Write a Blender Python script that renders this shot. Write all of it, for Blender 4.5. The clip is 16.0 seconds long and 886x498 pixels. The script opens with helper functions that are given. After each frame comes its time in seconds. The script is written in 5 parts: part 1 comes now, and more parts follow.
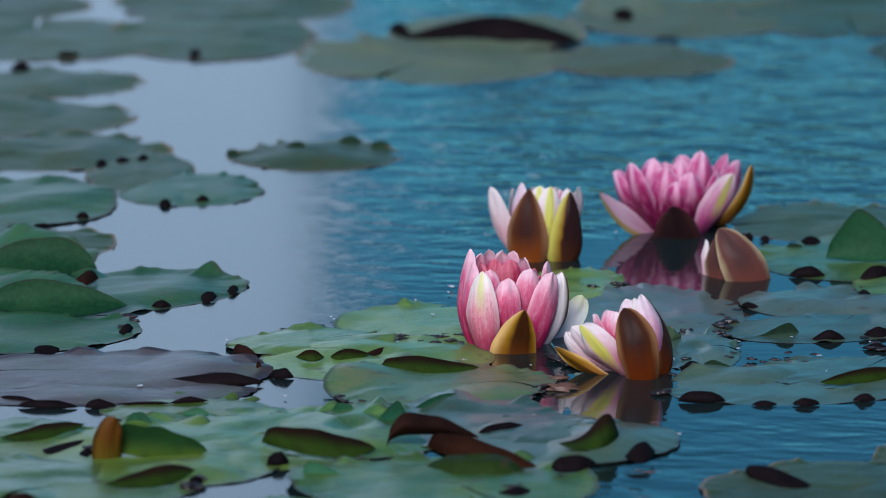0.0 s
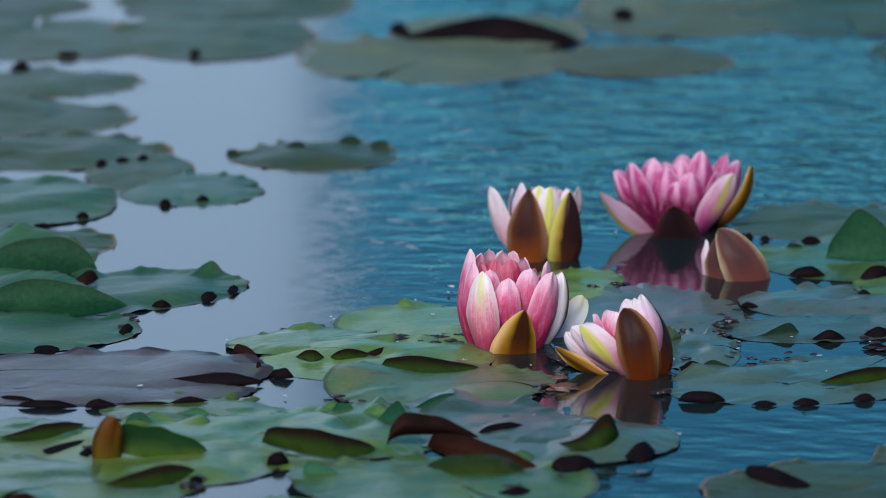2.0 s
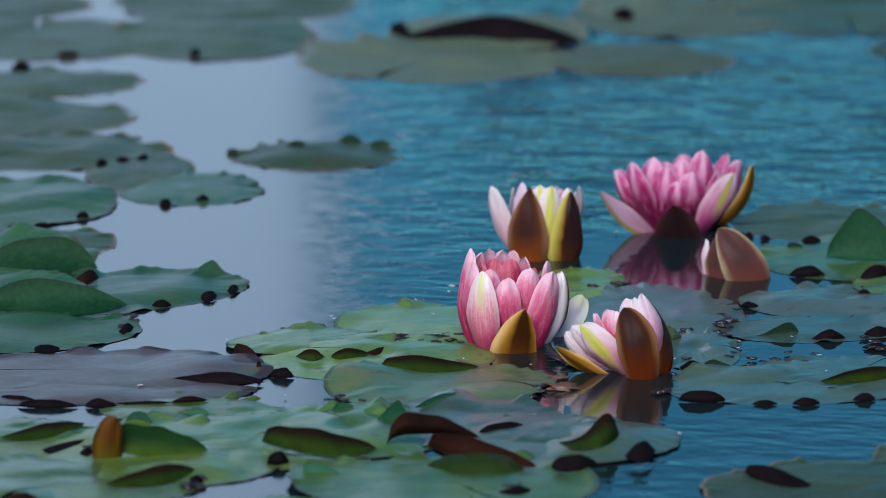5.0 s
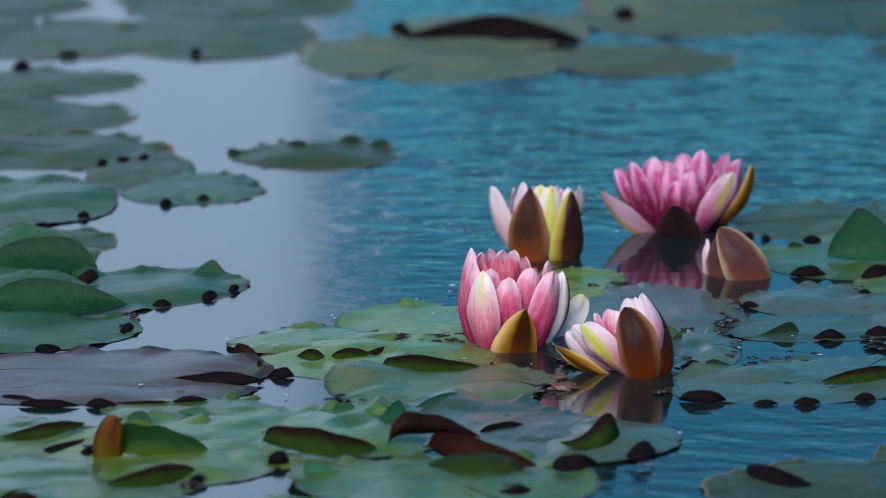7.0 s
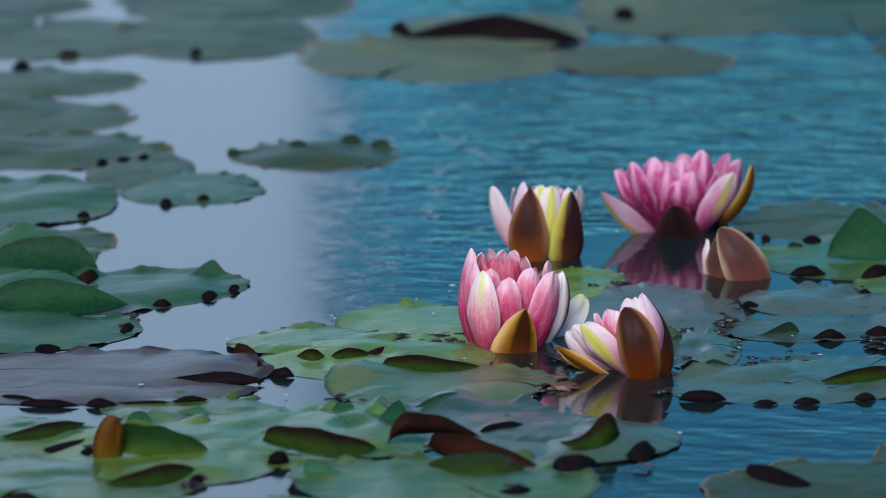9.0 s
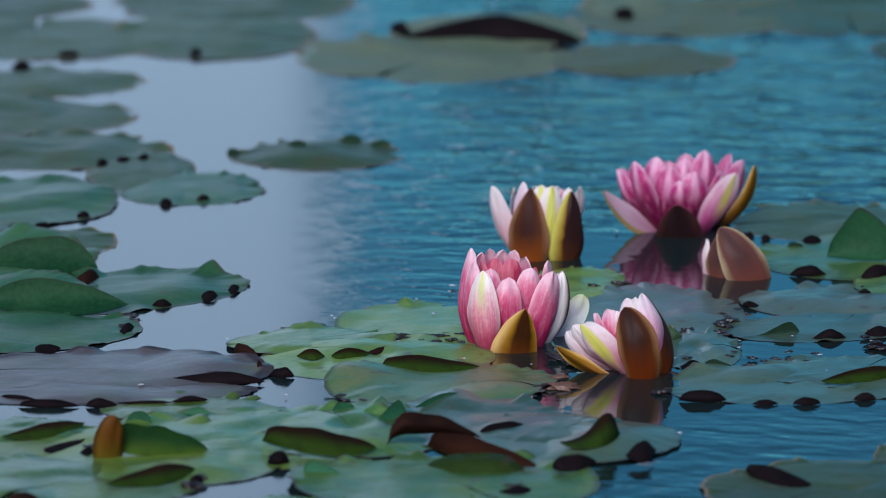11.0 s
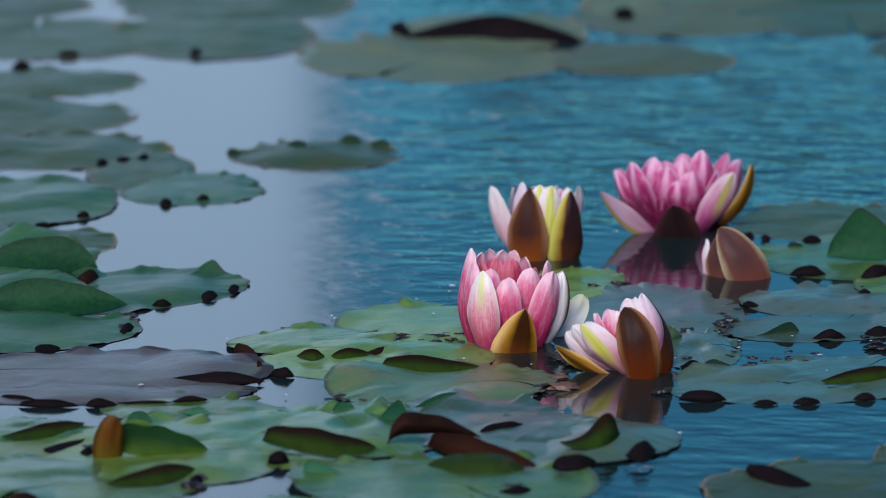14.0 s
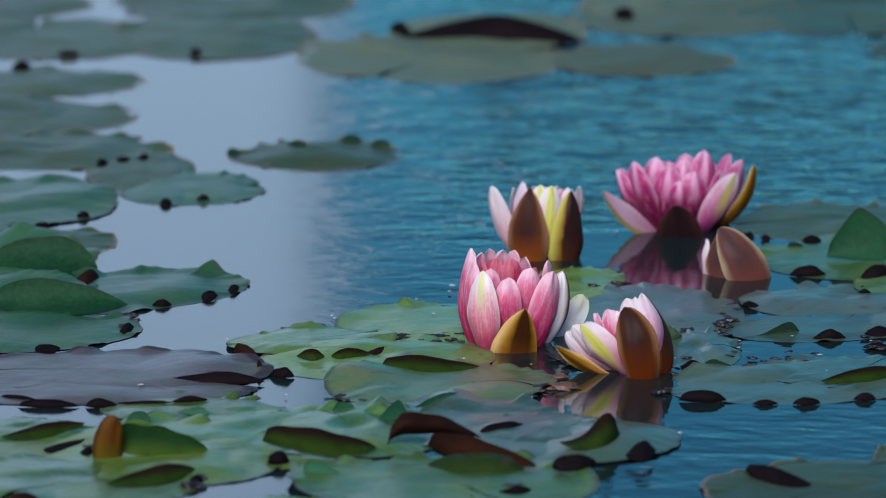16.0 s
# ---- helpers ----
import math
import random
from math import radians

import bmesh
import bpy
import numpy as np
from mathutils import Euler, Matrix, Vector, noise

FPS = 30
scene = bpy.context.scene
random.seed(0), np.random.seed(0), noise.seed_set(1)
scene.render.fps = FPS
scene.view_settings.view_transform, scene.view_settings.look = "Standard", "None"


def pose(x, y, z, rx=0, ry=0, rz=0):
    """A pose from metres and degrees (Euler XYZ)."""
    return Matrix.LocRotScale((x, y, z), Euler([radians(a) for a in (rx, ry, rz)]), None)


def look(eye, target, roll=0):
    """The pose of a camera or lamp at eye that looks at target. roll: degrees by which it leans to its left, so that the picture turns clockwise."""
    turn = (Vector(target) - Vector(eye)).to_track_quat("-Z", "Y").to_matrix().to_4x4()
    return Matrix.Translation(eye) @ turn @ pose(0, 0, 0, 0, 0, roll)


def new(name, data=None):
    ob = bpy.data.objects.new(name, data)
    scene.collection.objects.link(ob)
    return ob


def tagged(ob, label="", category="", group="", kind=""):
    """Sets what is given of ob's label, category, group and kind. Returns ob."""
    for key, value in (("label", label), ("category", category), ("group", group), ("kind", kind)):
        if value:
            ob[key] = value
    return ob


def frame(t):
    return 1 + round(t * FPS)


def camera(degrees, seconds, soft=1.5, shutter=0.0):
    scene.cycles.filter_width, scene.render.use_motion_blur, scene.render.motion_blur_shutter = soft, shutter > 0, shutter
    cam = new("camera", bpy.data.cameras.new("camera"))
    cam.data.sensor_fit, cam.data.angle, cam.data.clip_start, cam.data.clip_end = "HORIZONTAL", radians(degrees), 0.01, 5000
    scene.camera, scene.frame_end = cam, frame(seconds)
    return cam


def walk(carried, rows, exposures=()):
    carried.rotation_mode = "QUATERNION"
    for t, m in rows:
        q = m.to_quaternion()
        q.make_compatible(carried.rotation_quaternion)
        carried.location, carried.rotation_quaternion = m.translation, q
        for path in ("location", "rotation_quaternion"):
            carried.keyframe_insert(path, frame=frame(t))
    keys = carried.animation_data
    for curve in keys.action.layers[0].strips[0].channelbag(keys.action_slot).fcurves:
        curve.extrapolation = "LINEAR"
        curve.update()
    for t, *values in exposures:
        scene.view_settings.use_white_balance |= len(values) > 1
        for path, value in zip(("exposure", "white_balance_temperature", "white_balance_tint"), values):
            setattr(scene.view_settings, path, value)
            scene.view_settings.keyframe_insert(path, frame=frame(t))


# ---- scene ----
# A lily pond seen through a long lens from a low bank. Eye 0.82 m above the water, looking north (+y).
EYE = (0.0, 0.0, 0.82)
cam = camera(9.0, 16.0, soft=1.0)
cam.data.dof.use_dof = True
cam.data.dof.focus_distance = 3.78
cam.data.dof.aperture_fstop = 8.8


def aim(pan=0.0, tilt=0.0):
    """The camera on its tripod: degrees to the left and down from its first aim."""
    return pose(*EYE, 90 - 11.5 - tilt, 0, pan)


EXPOSURE, KELVIN, TINT = 0.0, 5500, 12
walk(cam, [(0, aim()), (4.2, aim()), (6.3, aim(0.008, 0.017)), (6.8, aim(0.0085, 0.0095)), (9.2, aim(0.0085, 0.0092)),
           (12.0, aim(0.0075, 0.009)), (16, aim(0.007, 0.009))],
     [(0, EXPOSURE, KELVIN, TINT), (16, EXPOSURE, KELVIN, TINT)])

# ---- world and sun ----
SUN_ELEVATION, SUN_AZIMUTH = 34, 196   # degrees; azimuth clockwise from north (+y)
world = bpy.data.worlds.new("sky")
scene.world = world
world.use_nodes = True
wn = world.node_tree.nodes
sky = wn.new("ShaderNodeTexSky")
sky.sky_type, sky.sun_disc = "NISHITA", False
sky.sun_elevation, sky.sun_rotation = radians(SUN_ELEVATION), radians(SUN_AZIMUTH)
sky.air_density, sky.dust_density, sky.ozone_density = 1.0, 0.1, 5.0
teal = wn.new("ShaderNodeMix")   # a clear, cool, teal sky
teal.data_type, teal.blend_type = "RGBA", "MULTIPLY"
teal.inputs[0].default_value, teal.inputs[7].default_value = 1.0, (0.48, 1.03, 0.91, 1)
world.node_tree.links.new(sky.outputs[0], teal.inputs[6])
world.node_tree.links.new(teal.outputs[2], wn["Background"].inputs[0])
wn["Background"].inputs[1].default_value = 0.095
sun_data = bpy.data.lights.new("sun", "SUN")
sun_data.energy, sun_data.angle, sun_data.color = 5.0, radians(40), (1.0, 0.90, 0.80)
sun = new("sun", sun_data)
el, az = radians(SUN_ELEVATION), radians(SUN_AZIMUTH)
sun.matrix_basis = look((math.sin(az) * math.cos(el) * 50, math.cos(az) * math.cos(el) * 50, math.sin(el) * 50), (0, 0, 0))


# ---- materials ----
class Nodes:
    """A node material with a Principled surface; methods return output sockets."""

    def __init__(self, name):
        self.mat = bpy.data.materials.new(name)
        self.mat.use_nodes = True
        self.tree = self.mat.node_tree
        self.bsdf = self.tree.nodes["Principled BSDF"]

    def put(self, socket, value):
        if hasattr(value, "is_output"):
            self.tree.links.new(value, socket)
        elif value is not None:
            if socket.type == "RGBA" and len(value) == 3:
                value = (*value, 1)
            socket.default_value = value

    def set(self, **values):
        for key, value in values.items():
            self.put(self.bsdf.inputs[key.replace("_", " ")], value)

    def coord(self, which="Object"):
        return self.tree.nodes.new("ShaderNodeTexCoord").outputs[which]

    def position(self):
        return self.tree.nodes.new("ShaderNodeNewGeometry").outputs["Position"]

    def chance(self):
        return self.tree.nodes.new("ShaderNodeObjectInfo").outputs["Random"]

    def uv(self):
        return self.split(self.coord("UV"))

    def split(self, v):
        n = self.tree.nodes.new("ShaderNodeSeparateXYZ")
        self.put(n.inputs[0], v)
        return n.outputs

    def join(self, x, y, z):
        n = self.tree.nodes.new("ShaderNodeCombineXYZ")
        for i, v in enumerate((x, y, z)):
            self.put(n.inputs[i], v)
        return n.outputs[0]

    def calc(self, op, a, b=0.0, c=None, clamp=False):
        n = self.tree.nodes.new("ShaderNodeMath")
        n.operation, n.use_clamp = op, clamp
        self.put(n.inputs[0], a)
        self.put(n.inputs[1], b)
        if c is not None:
            self.put(n.inputs[2], c)
        return n.outputs[0]

    def noise(self, v, scale, detail=3.0, rough=0.55, warp=0.0):
        n = self.tree.nodes.new("ShaderNodeTexNoise")
        for key, value in (("Vector", v), ("Scale", scale), ("Detail", detail), ("Roughness", rough), ("Distortion", warp)):
            self.put(n.inputs[key], value)
        return n.outputs["Fac"]

    def shelter(self, p, x, y, near, far):
        """0.15 within near of a spot on the water, 1 beyond far."""
        n = self.tree.nodes.new("ShaderNodeVectorMath")
        n.operation = "DISTANCE"
        self.put(n.inputs[0], p)
        self.put(n.inputs[1], (x, y, 0))
        return self.ramp(n.outputs["Value"], (near, 0.15), (far, 1.0))

    def ramp(self, fac, *stops):
        n = self.tree.nodes.new("ShaderNodeValToRGB")
        e = n.color_ramp.elements
        while len(e) < len(stops):
            e.new(0.5)
        for k, (at, colour) in enumerate(stops):
            e[k].position = at
            e[k].color = (*colour, 1) if isinstance(colour, tuple) else (colour, colour, colour, 1)
        self.put(n.inputs[0], fac)
        return n.outputs[0]

    def mix(self, fac, a, b, how="MIX"):
        n = self.tree.nodes.new("ShaderNodeMix")
        n.data_type, n.blend_type = "RGBA", how
        for key, value in ((0, fac), (6, a), (7, b)):
            self.put(n.inputs[key], value)
        return n.outputs[2]

    def bump(self, height, strength, distance):
        n = self.tree.nodes.new("ShaderNodeBump")
        for key, value in (("Height", height), ("Strength", strength), ("Distance", distance)):
            self.put(n.inputs[key], value)
        self.put(self.bsdf.inputs["Normal"], n.outputs[0])


def water_material():
    """Murky teal water; small wind ripples in the open reach, calm among the leaves."""
    m = Nodes("pond_water")
    p, o = m.position(), m.coord("Object")
    px, py, pz = m.split(p)
    ox, oy, oz = m.split(o)
    slant = m.calc("ADD", oy, m.calc("MULTIPLY", ox, 0.06))   # crests run almost east and west
    drift = m.join(m.calc("MULTIPLY", ox, 0.55), slant, m.calc("MULTIPLY", m.calc("ADD", px, py), 0.35))
    fine = m.noise(drift, 125, 2.0, 0.5, 0.25)
    broad = m.noise(drift, 40, 1.0, 0.5, 0.2)
    long = m.noise(drift, 19, 1.0, 0.5, 0.3)
    gust = m.ramp(m.noise(m.join(ox, py, 0.0), 2.6, 2.0), (0.3, 0.88), (0.7, 1.0))
    # the open reach: beyond the leaf edge and clear of the sheltered left side
    open_x = m.ramp(m.calc("ADD", px, 0.5), (0.39, 0.02), (0.56, 1.0))
    far = m.ramp(m.calc("MULTIPLY", m.calc("SUBTRACT", py, 3.72), 1.0), (0.0, 0.38), (0.45, 1.0))
    amount = m.calc("MULTIPLY", m.calc("MULTIPLY", open_x, far), gust)
    swell = m.ramp(m.calc("SUBTRACT", py, 3.72), (0.0, 0.15), (0.7, 1.0))
    # each layer is taken about its mean, so that calm and rough water lie level
    layers = m.calc("ADD", m.calc("MULTIPLY", m.calc("SUBTRACT", fine, 0.5), 0.40), m.calc("MULTIPLY", m.calc("SUBTRACT", broad, 0.5), 1.45))
    layers = m.calc("ADD", layers, m.calc("MULTIPLY", m.calc("MULTIPLY", m.calc("SUBTRACT", long, 0.5), 1.9), swell))
    height = m.calc("MULTIPLY", layers, amount)
    calm = m.calc("MULTIPLY", m.shelter(p, 0.125, 3.56, 0.05, 0.12), m.shelter(p, 0.165, 3.96, 0.11, 0.17))
    calm = m.calc("MULTIPLY", calm, m.shelter(p, -0.075, 3.46, 0.08, 0.16))
    # the leaves on the east side break the wind
    lee = m.calc("MULTIPLY", m.ramp(px, (0.15, 0.0), (0.22, 1.0)), m.ramp(m.calc("SUBTRACT", py, 3.2), (0.28, 0.0), (0.36, 1.0), (0.88, 1.0), (0.98, 0.0)))
    calm = m.calc("MULTIPLY", calm, m.calc("SUBTRACT", 1.0, m.calc("MULTIPLY", lee, 0.8)))
    m.bump(m.calc("MULTIPLY", height, calm), 1.0, 0.0023)
    tint = m.noise(p, 1.2, 2.0)
    m.set(Base_Color=m.mix(tint, (0.007, 0.015, 0.016), (0.009, 0.018, 0.019)), Roughness=m.ramp(m.calc("ADD", px, 0.5), (0.46, 0.11), (0.56, 0.035)), IOR=1.33)
    return m.mat


def pad_top_material(name, a, b, c, rough=0.42, brim=(0.05, 0.055, 0.032), sheen=0.08, reach=0.978, gloss=0.5, spotted=0.6):
    """The waxy upper side of a leaf: radial veins, blotches, fine grain; u runs round the leaf, v from stalk to rim."""
    m = Nodes(name)
    u, v, _ = m.uv()
    o = m.coord("Object")
    blotch = m.noise(o, 16, 4.0, 0.6, 0.3)
    grain = m.noise(o, 260, 3.0, 0.6)
    colour = m.ramp(blotch, (0.30, a), (0.52, b), (0.75, c))
    colour = m.mix(m.calc("MULTIPLY", m.calc("MULTIPLY", m.chance(), m.chance()), 0.55), colour, b, "MULTIPLY")
    colour = m.mix(m.ramp(grain, (0.35, 0.0), (0.75, 0.26)), colour, tuple(1.3 * k for k in c))
    wave = m.calc("ABSOLUTE", m.calc("SUBTRACT", m.calc("FRACT", m.calc("MULTIPLY", u, 19.0)), 0.5))
    vein = m.ramp(m.calc("SUBTRACT", wave, m.calc("MULTIPLY", m.noise(o, 40, 2.0), 0.03)), (0.0, 1.0), (0.07, 0.0))
    vein = m.calc("MULTIPLY", vein, m.ramp(v, (0.25, 0.0), (0.55, 0.8), (0.85, 0.1)))
    colour = m.mix(m.calc("MULTIPLY", vein, 0.10), colour, tuple(1.2 * k for k in c))
    edge = m.ramp(m.calc("ADD", v, m.calc("MULTIPLY", blotch, 0.04)), (reach, 0.0), (reach + 0.027, 0.8))
    colour = m.mix(edge, colour, brim)
    spots = m.ramp(m.noise(o, 75, 1.0), (0.64, 0.0), (0.72, spotted))
    colour = m.mix(spots, colour, (0.05, 0.035, 0.02))
    height = m.calc("ADD", m.calc("MULTIPLY", vein, -0.08), m.calc("ADD", m.calc("MULTIPLY", m.noise(o, 55, 3.0), 0.9), m.calc("MULTIPLY", grain, 0.12)))
    m.bump(height, 0.5, 0.0018)
    m.set(Base_Color=colour, Roughness=m.ramp(blotch, (0.3, rough - 0.06), (0.7, rough + 0.1)), IOR=1.5, Specular_IOR_Level=gloss, Coat_Weight=sheen, Coat_Roughness=0.22)
    return m.mat


def pad_under_material(name, a, b, inner=None, reach=(0.80, 0.97), pleats=160.0):
    """The underside of a leaf, browner towards the rim; v runs from stalk to rim."""
    m = Nodes(name)
    u, v, _ = m.uv()
    o = m.coord("Object")
    n = m.noise(o, 45, 4.0)
    colour = m.ramp(n, (0.3, a), (0.7, b))
    if inner:
        colour = m.mix(m.ramp(m.calc("ADD", v, m.calc("MULTIPLY", m.calc("SUBTRACT", n, 0.5), 0.6 * (reach[1] - reach[0]))), (reach[0], 1.0), (reach[1], 0.0)), colour, inner)
    lines = m.noise(m.join(m.calc("MULTIPLY", u, pleats), v, 0.0), 1.0, 2.0)
    colour = m.mix(m.ramp(lines, (0.5, 0.0), (0.7, 0.5)), colour, a)
    m.bump(m.calc("ADD", lines, m.noise(o, 180, 3.0)), 0.45, 0.0012)
    m.set(Base_Color=colour, Roughness=0.7, Specular_IOR_Level=0.04)
    return m.mat


def petal_material(name, base, middle, tip, stripe=None, rough=0.48, vein=0.7, stripe_from=0.1, broad=0.0, lift=0.0):
    """A petal's skin: colour from base to tip, fine lengthwise veins, an optional stripe down the back."""
    m = Nodes(name)
    u, v, _ = m.uv()
    o = m.coord("Object")
    shade = m.calc("ADD", v, m.calc("MULTIPLY", m.calc("SUBTRACT", m.noise(o, 70, 3.0), 0.5), 0.35))
    colour = m.ramp(shade, (0.32 - lift, base), (0.70 - lift, middle), (1.0 - 0.4 * lift, tip))
    lines = m.noise(m.join(m.calc("MULTIPLY", u, 46.0), m.calc("MULTIPLY", v, 3.0), m.calc("MULTIPLY", m.chance(), 9.0)), 1.0, 3.0, 0.65)
    fade = m.ramp(v, (0.45, vein), (0.92, vein * 0.2))
    colour = m.mix(m.calc("MULTIPLY", m.ramp(lines, (0.44, 0.0), (0.60, 1.0)), fade), colour, base)
    pale = m.noise(m.join(m.calc("MULTIPLY", u, 7.0), m.calc("MULTIPLY", v, 5.0), m.calc("MULTIPLY", m.chance(), 31.0)), 1.0, 4.0, 0.7)
    colour = m.mix(m.calc("MULTIPLY", m.ramp(pale, (0.48, 0.0), (0.70, 0.45)), m.ramp(v, (0.20, 0.3), (0.75, 1.0))), colour, tip)
    fleck = m.ramp(m.noise(o, 420, 2.0, 0.6), (0.50, 0.0), (0.66, 0.42))
    colour = m.mix(m.calc("MULTIPLY", fleck, m.ramp(v, (0.35, 1.0), (0.8, 0.25))), colour, base)
    rim = m.ramp(m.calc("ABSOLUTE", m.calc("SUBTRACT", u, 0.5)), (0.36, 0.0), (0.5, 0.45))
    colour = m.mix(rim, colour, tip)
    if stripe:
        band = m.ramp(m.calc("ADD", m.calc("ABSOLUTE", m.calc("SUBTRACT", u, 0.5)), m.calc("MULTIPLY", lines, 0.05)), (0.09 + broad, 1.0), (0.20 + broad, 0.0))
        band = m.calc("MULTIPLY", band, m.ramp(v, (stripe_from, 0.0), (stripe_from + 0.35, 1.0)))
        colour = m.mix(m.calc("MULTIPLY", band, 0.85), colour, stripe)
    m.bump(lines, 0.35, 0.0006)
    m.set(Base_Color=colour, Roughness=rough, Subsurface_Weight=0.3, Subsurface_Radius=(0.010, 0.004, 0.005), Subsurface_Scale=0.6)
    return m.mat


def sepal_material(name, heart, flank, margin, foot, rough=0.4, edge=0.90, mid=0.5, core=0.20):
    """A sepal's outer side: dark heart along the line mid, paler flanks and margin, lighter foot."""
    m = Nodes(name)
    u, v, _ = m.uv()
    o = m.coord("Object")
    n = m.noise(o, 80, 3.0)
    side = m.calc("ADD", m.calc("ABSOLUTE", m.calc("SUBTRACT", u, mid)), m.calc("MULTIPLY", m.calc("SUBTRACT", n, 0.5), 0.11))
    colour = m.ramp(side, (0.5 * core, heart), (0.30 - 0.3 * (0.90 - edge), flank), (0.5 * edge, margin))
    lines = m.noise(m.join(m.calc("MULTIPLY", u, 30.0), m.calc("MULTIPLY", v, 1.6), 0.0), 1.0, 3.0)
    colour = m.mix(m.ramp(lines, (0.45, 0.0), (0.75, 0.20)), colour, heart)
    warm = m.ramp(m.calc("ADD", v, m.calc("MULTIPLY", n, 0.12)), (0.12, 0.85), (0.62, 0.0))
    colour = m.mix(m.calc("MULTIPLY", warm, m.ramp(side, (0.5 * edge - 0.15, 1.0), (0.5 * edge, 0.25))), colour, foot)
    m.bump(lines, 0.3, 0.0006)
    m.set(Base_Color=colour, Roughness=rough, Specular_IOR_Level=0.08)
    return m.mat


def plain_material(name, a, b, scale, rough=0.5, **more):
    m = Nodes(name)
    o = m.coord("Object")
    n = m.noise(o, scale, 4.0)
    m.bump(n, 0.3, 0.002)
    m.set(Base_Color=m.ramp(n, (0.3, a), (0.7, b)), Roughness=rough, **more)
    return m.mat


WATER = water_material()
GREEN = pad_top_material("leaf_green", (0.015, 0.066, 0.016), (0.060, 0.136, 0.036), (0.150, 0.212, 0.050), 0.33, sheen=0.12, gloss=0.40)
FRESH = pad_top_material("leaf_fresh_green", (0.055, 0.130, 0.024), (0.115, 0.200, 0.044), (0.190, 0.255, 0.064), 0.32, sheen=0.14, gloss=0.36)
PURPLE = pad_top_material("leaf_purplish", (0.056, 0.042, 0.050), (0.080, 0.062, 0.066), (0.078, 0.094, 0.074), 0.40, (0.022, 0.012, 0.016), reach=0.93, gloss=0.44)
MOSS = pad_top_material("leaf_mossy_green", (0.024, 0.072, 0.010), (0.078, 0.136, 0.022), (0.165, 0.200, 0.032), 0.32, sheen=0.08, gloss=0.34)
# dark olive that paints the brown flap's reflection on the leaf before it
FLAP_MIRROR = pad_top_material("flap_mirror_patch", (0.010, 0.022, 0.004), (0.016, 0.032, 0.005), (0.027, 0.045, 0.007), 0.6, sheen=0.0, gloss=0.08)
DULL = pad_top_material("leaf_dull_green", (0.026, 0.054, 0.026), (0.042, 0.074, 0.033), (0.066, 0.090, 0.040), 0.45, (0.19, 0.13, 0.09), sheen=0.0, gloss=0.36)
# left raft's leaf green, with the left side's dimness partly put into it
DEEP = pad_top_material("leaf_deep_green_dimmed", (0.010, 0.048, 0.020), (0.028, 0.090, 0.036), (0.067, 0.134, 0.050), 0.40, sheen=0.05, gloss=0.4)
RUSTY = pad_under_material("leaf_rusty_rim", (0.014, 0.006, 0.004), (0.034, 0.012, 0.005), (0.046, 0.024, 0.005), (0.93, 0.975))
BLUSH = pad_top_material("leaf_rosy_green", (0.030, 0.085, 0.040), (0.062, 0.130, 0.046), (0.165, 0.150, 0.062), 0.38, sheen=0.15)
SLATE = pad_top_material("leaf_slate_green", (0.034, 0.070, 0.048), (0.054, 0.094, 0.062), (0.085, 0.120, 0.074), 0.33, sheen=0.18)
ASHEN = pad_top_material("leaf_ashen_green", (0.070, 0.100, 0.062), (0.098, 0.130, 0.078), (0.130, 0.152, 0.092), 0.5, (0.22, 0.17, 0.13), sheen=0.0, gloss=0.16)
GREY = pad_top_material("leaf_grey_green", (0.045, 0.078, 0.066), (0.070, 0.105, 0.086), (0.100, 0.128, 0.100), 0.36, sheen=0.22)
MAROON = pad_under_material("leaf_underside", (0.010, 0.004, 0.003), (0.027, 0.008, 0.005), (0.024, 0.010, 0.004))
DARKUNDER = pad_under_material("leaf_dark_underside", (0.012, 0.006, 0.006), (0.025, 0.011, 0.009))
RUST = pad_under_material("leaf_rusty_underside", (0.010, 0.005, 0.003), (0.020, 0.010, 0.003), (0.018, 0.030, 0.003))
OLIVE = pad_under_material("leaf_olive_underside", (0.014, 0.006, 0.003), (0.024, 0.011, 0.003), (0.036, 0.056, 0.003), (0.90, 0.985))
RIM_DARK = pad_under_material("rim_dark", (0.004, 0.003, 0.004), (0.010, 0.006, 0.007), pleats=5.0)
RIM_BROWN = pad_under_material("rim_brown", (0.010, 0.005, 0.004), (0.023, 0.009, 0.006), pleats=5.0)
RIM_RUST = pad_under_material("rim_rusty", (0.013, 0.005, 0.003), (0.030, 0.010, 0.005), pleats=5.0)
RIM_OLIVE = pad_under_material("rim_olive", (0.009, 0.005, 0.003), (0.016, 0.008, 0.003), (0.018, 0.036, 0.004), (0.40, 0.80), pleats=5.0)
RIM_GREEN = pad_top_material("rim_bottle_green", (0.006, 0.040, 0.014), (0.011, 0.058, 0.021), (0.026, 0.084, 0.034), 0.6, (0.02, 0.03, 0.02), sheen=0.0, gloss=0.12, spotted=0.0)
RIM_MURK = pad_under_material("rim_murky_green", (0.008, 0.016, 0.010), (0.014, 0.032, 0.017), (0.024, 0.050, 0.030), (0.05, 0.7), pleats=5.0)
RIM_VIVID = pad_under_material("rim_vivid_green", (0.007, 0.026, 0.007), (0.012, 0.040, 0.008), (0.050, 0.084, 0.008), (0.1, 0.75), pleats=5.0)
LOBE = pad_top_material("leaf_lobe", (0.016, 0.072, 0.032), (0.022, 0.092, 0.042), (0.034, 0.115, 0.055), 0.55, (0.03, 0.05, 0.03), sheen=0.0, gloss=0.15, spotted=0.1)
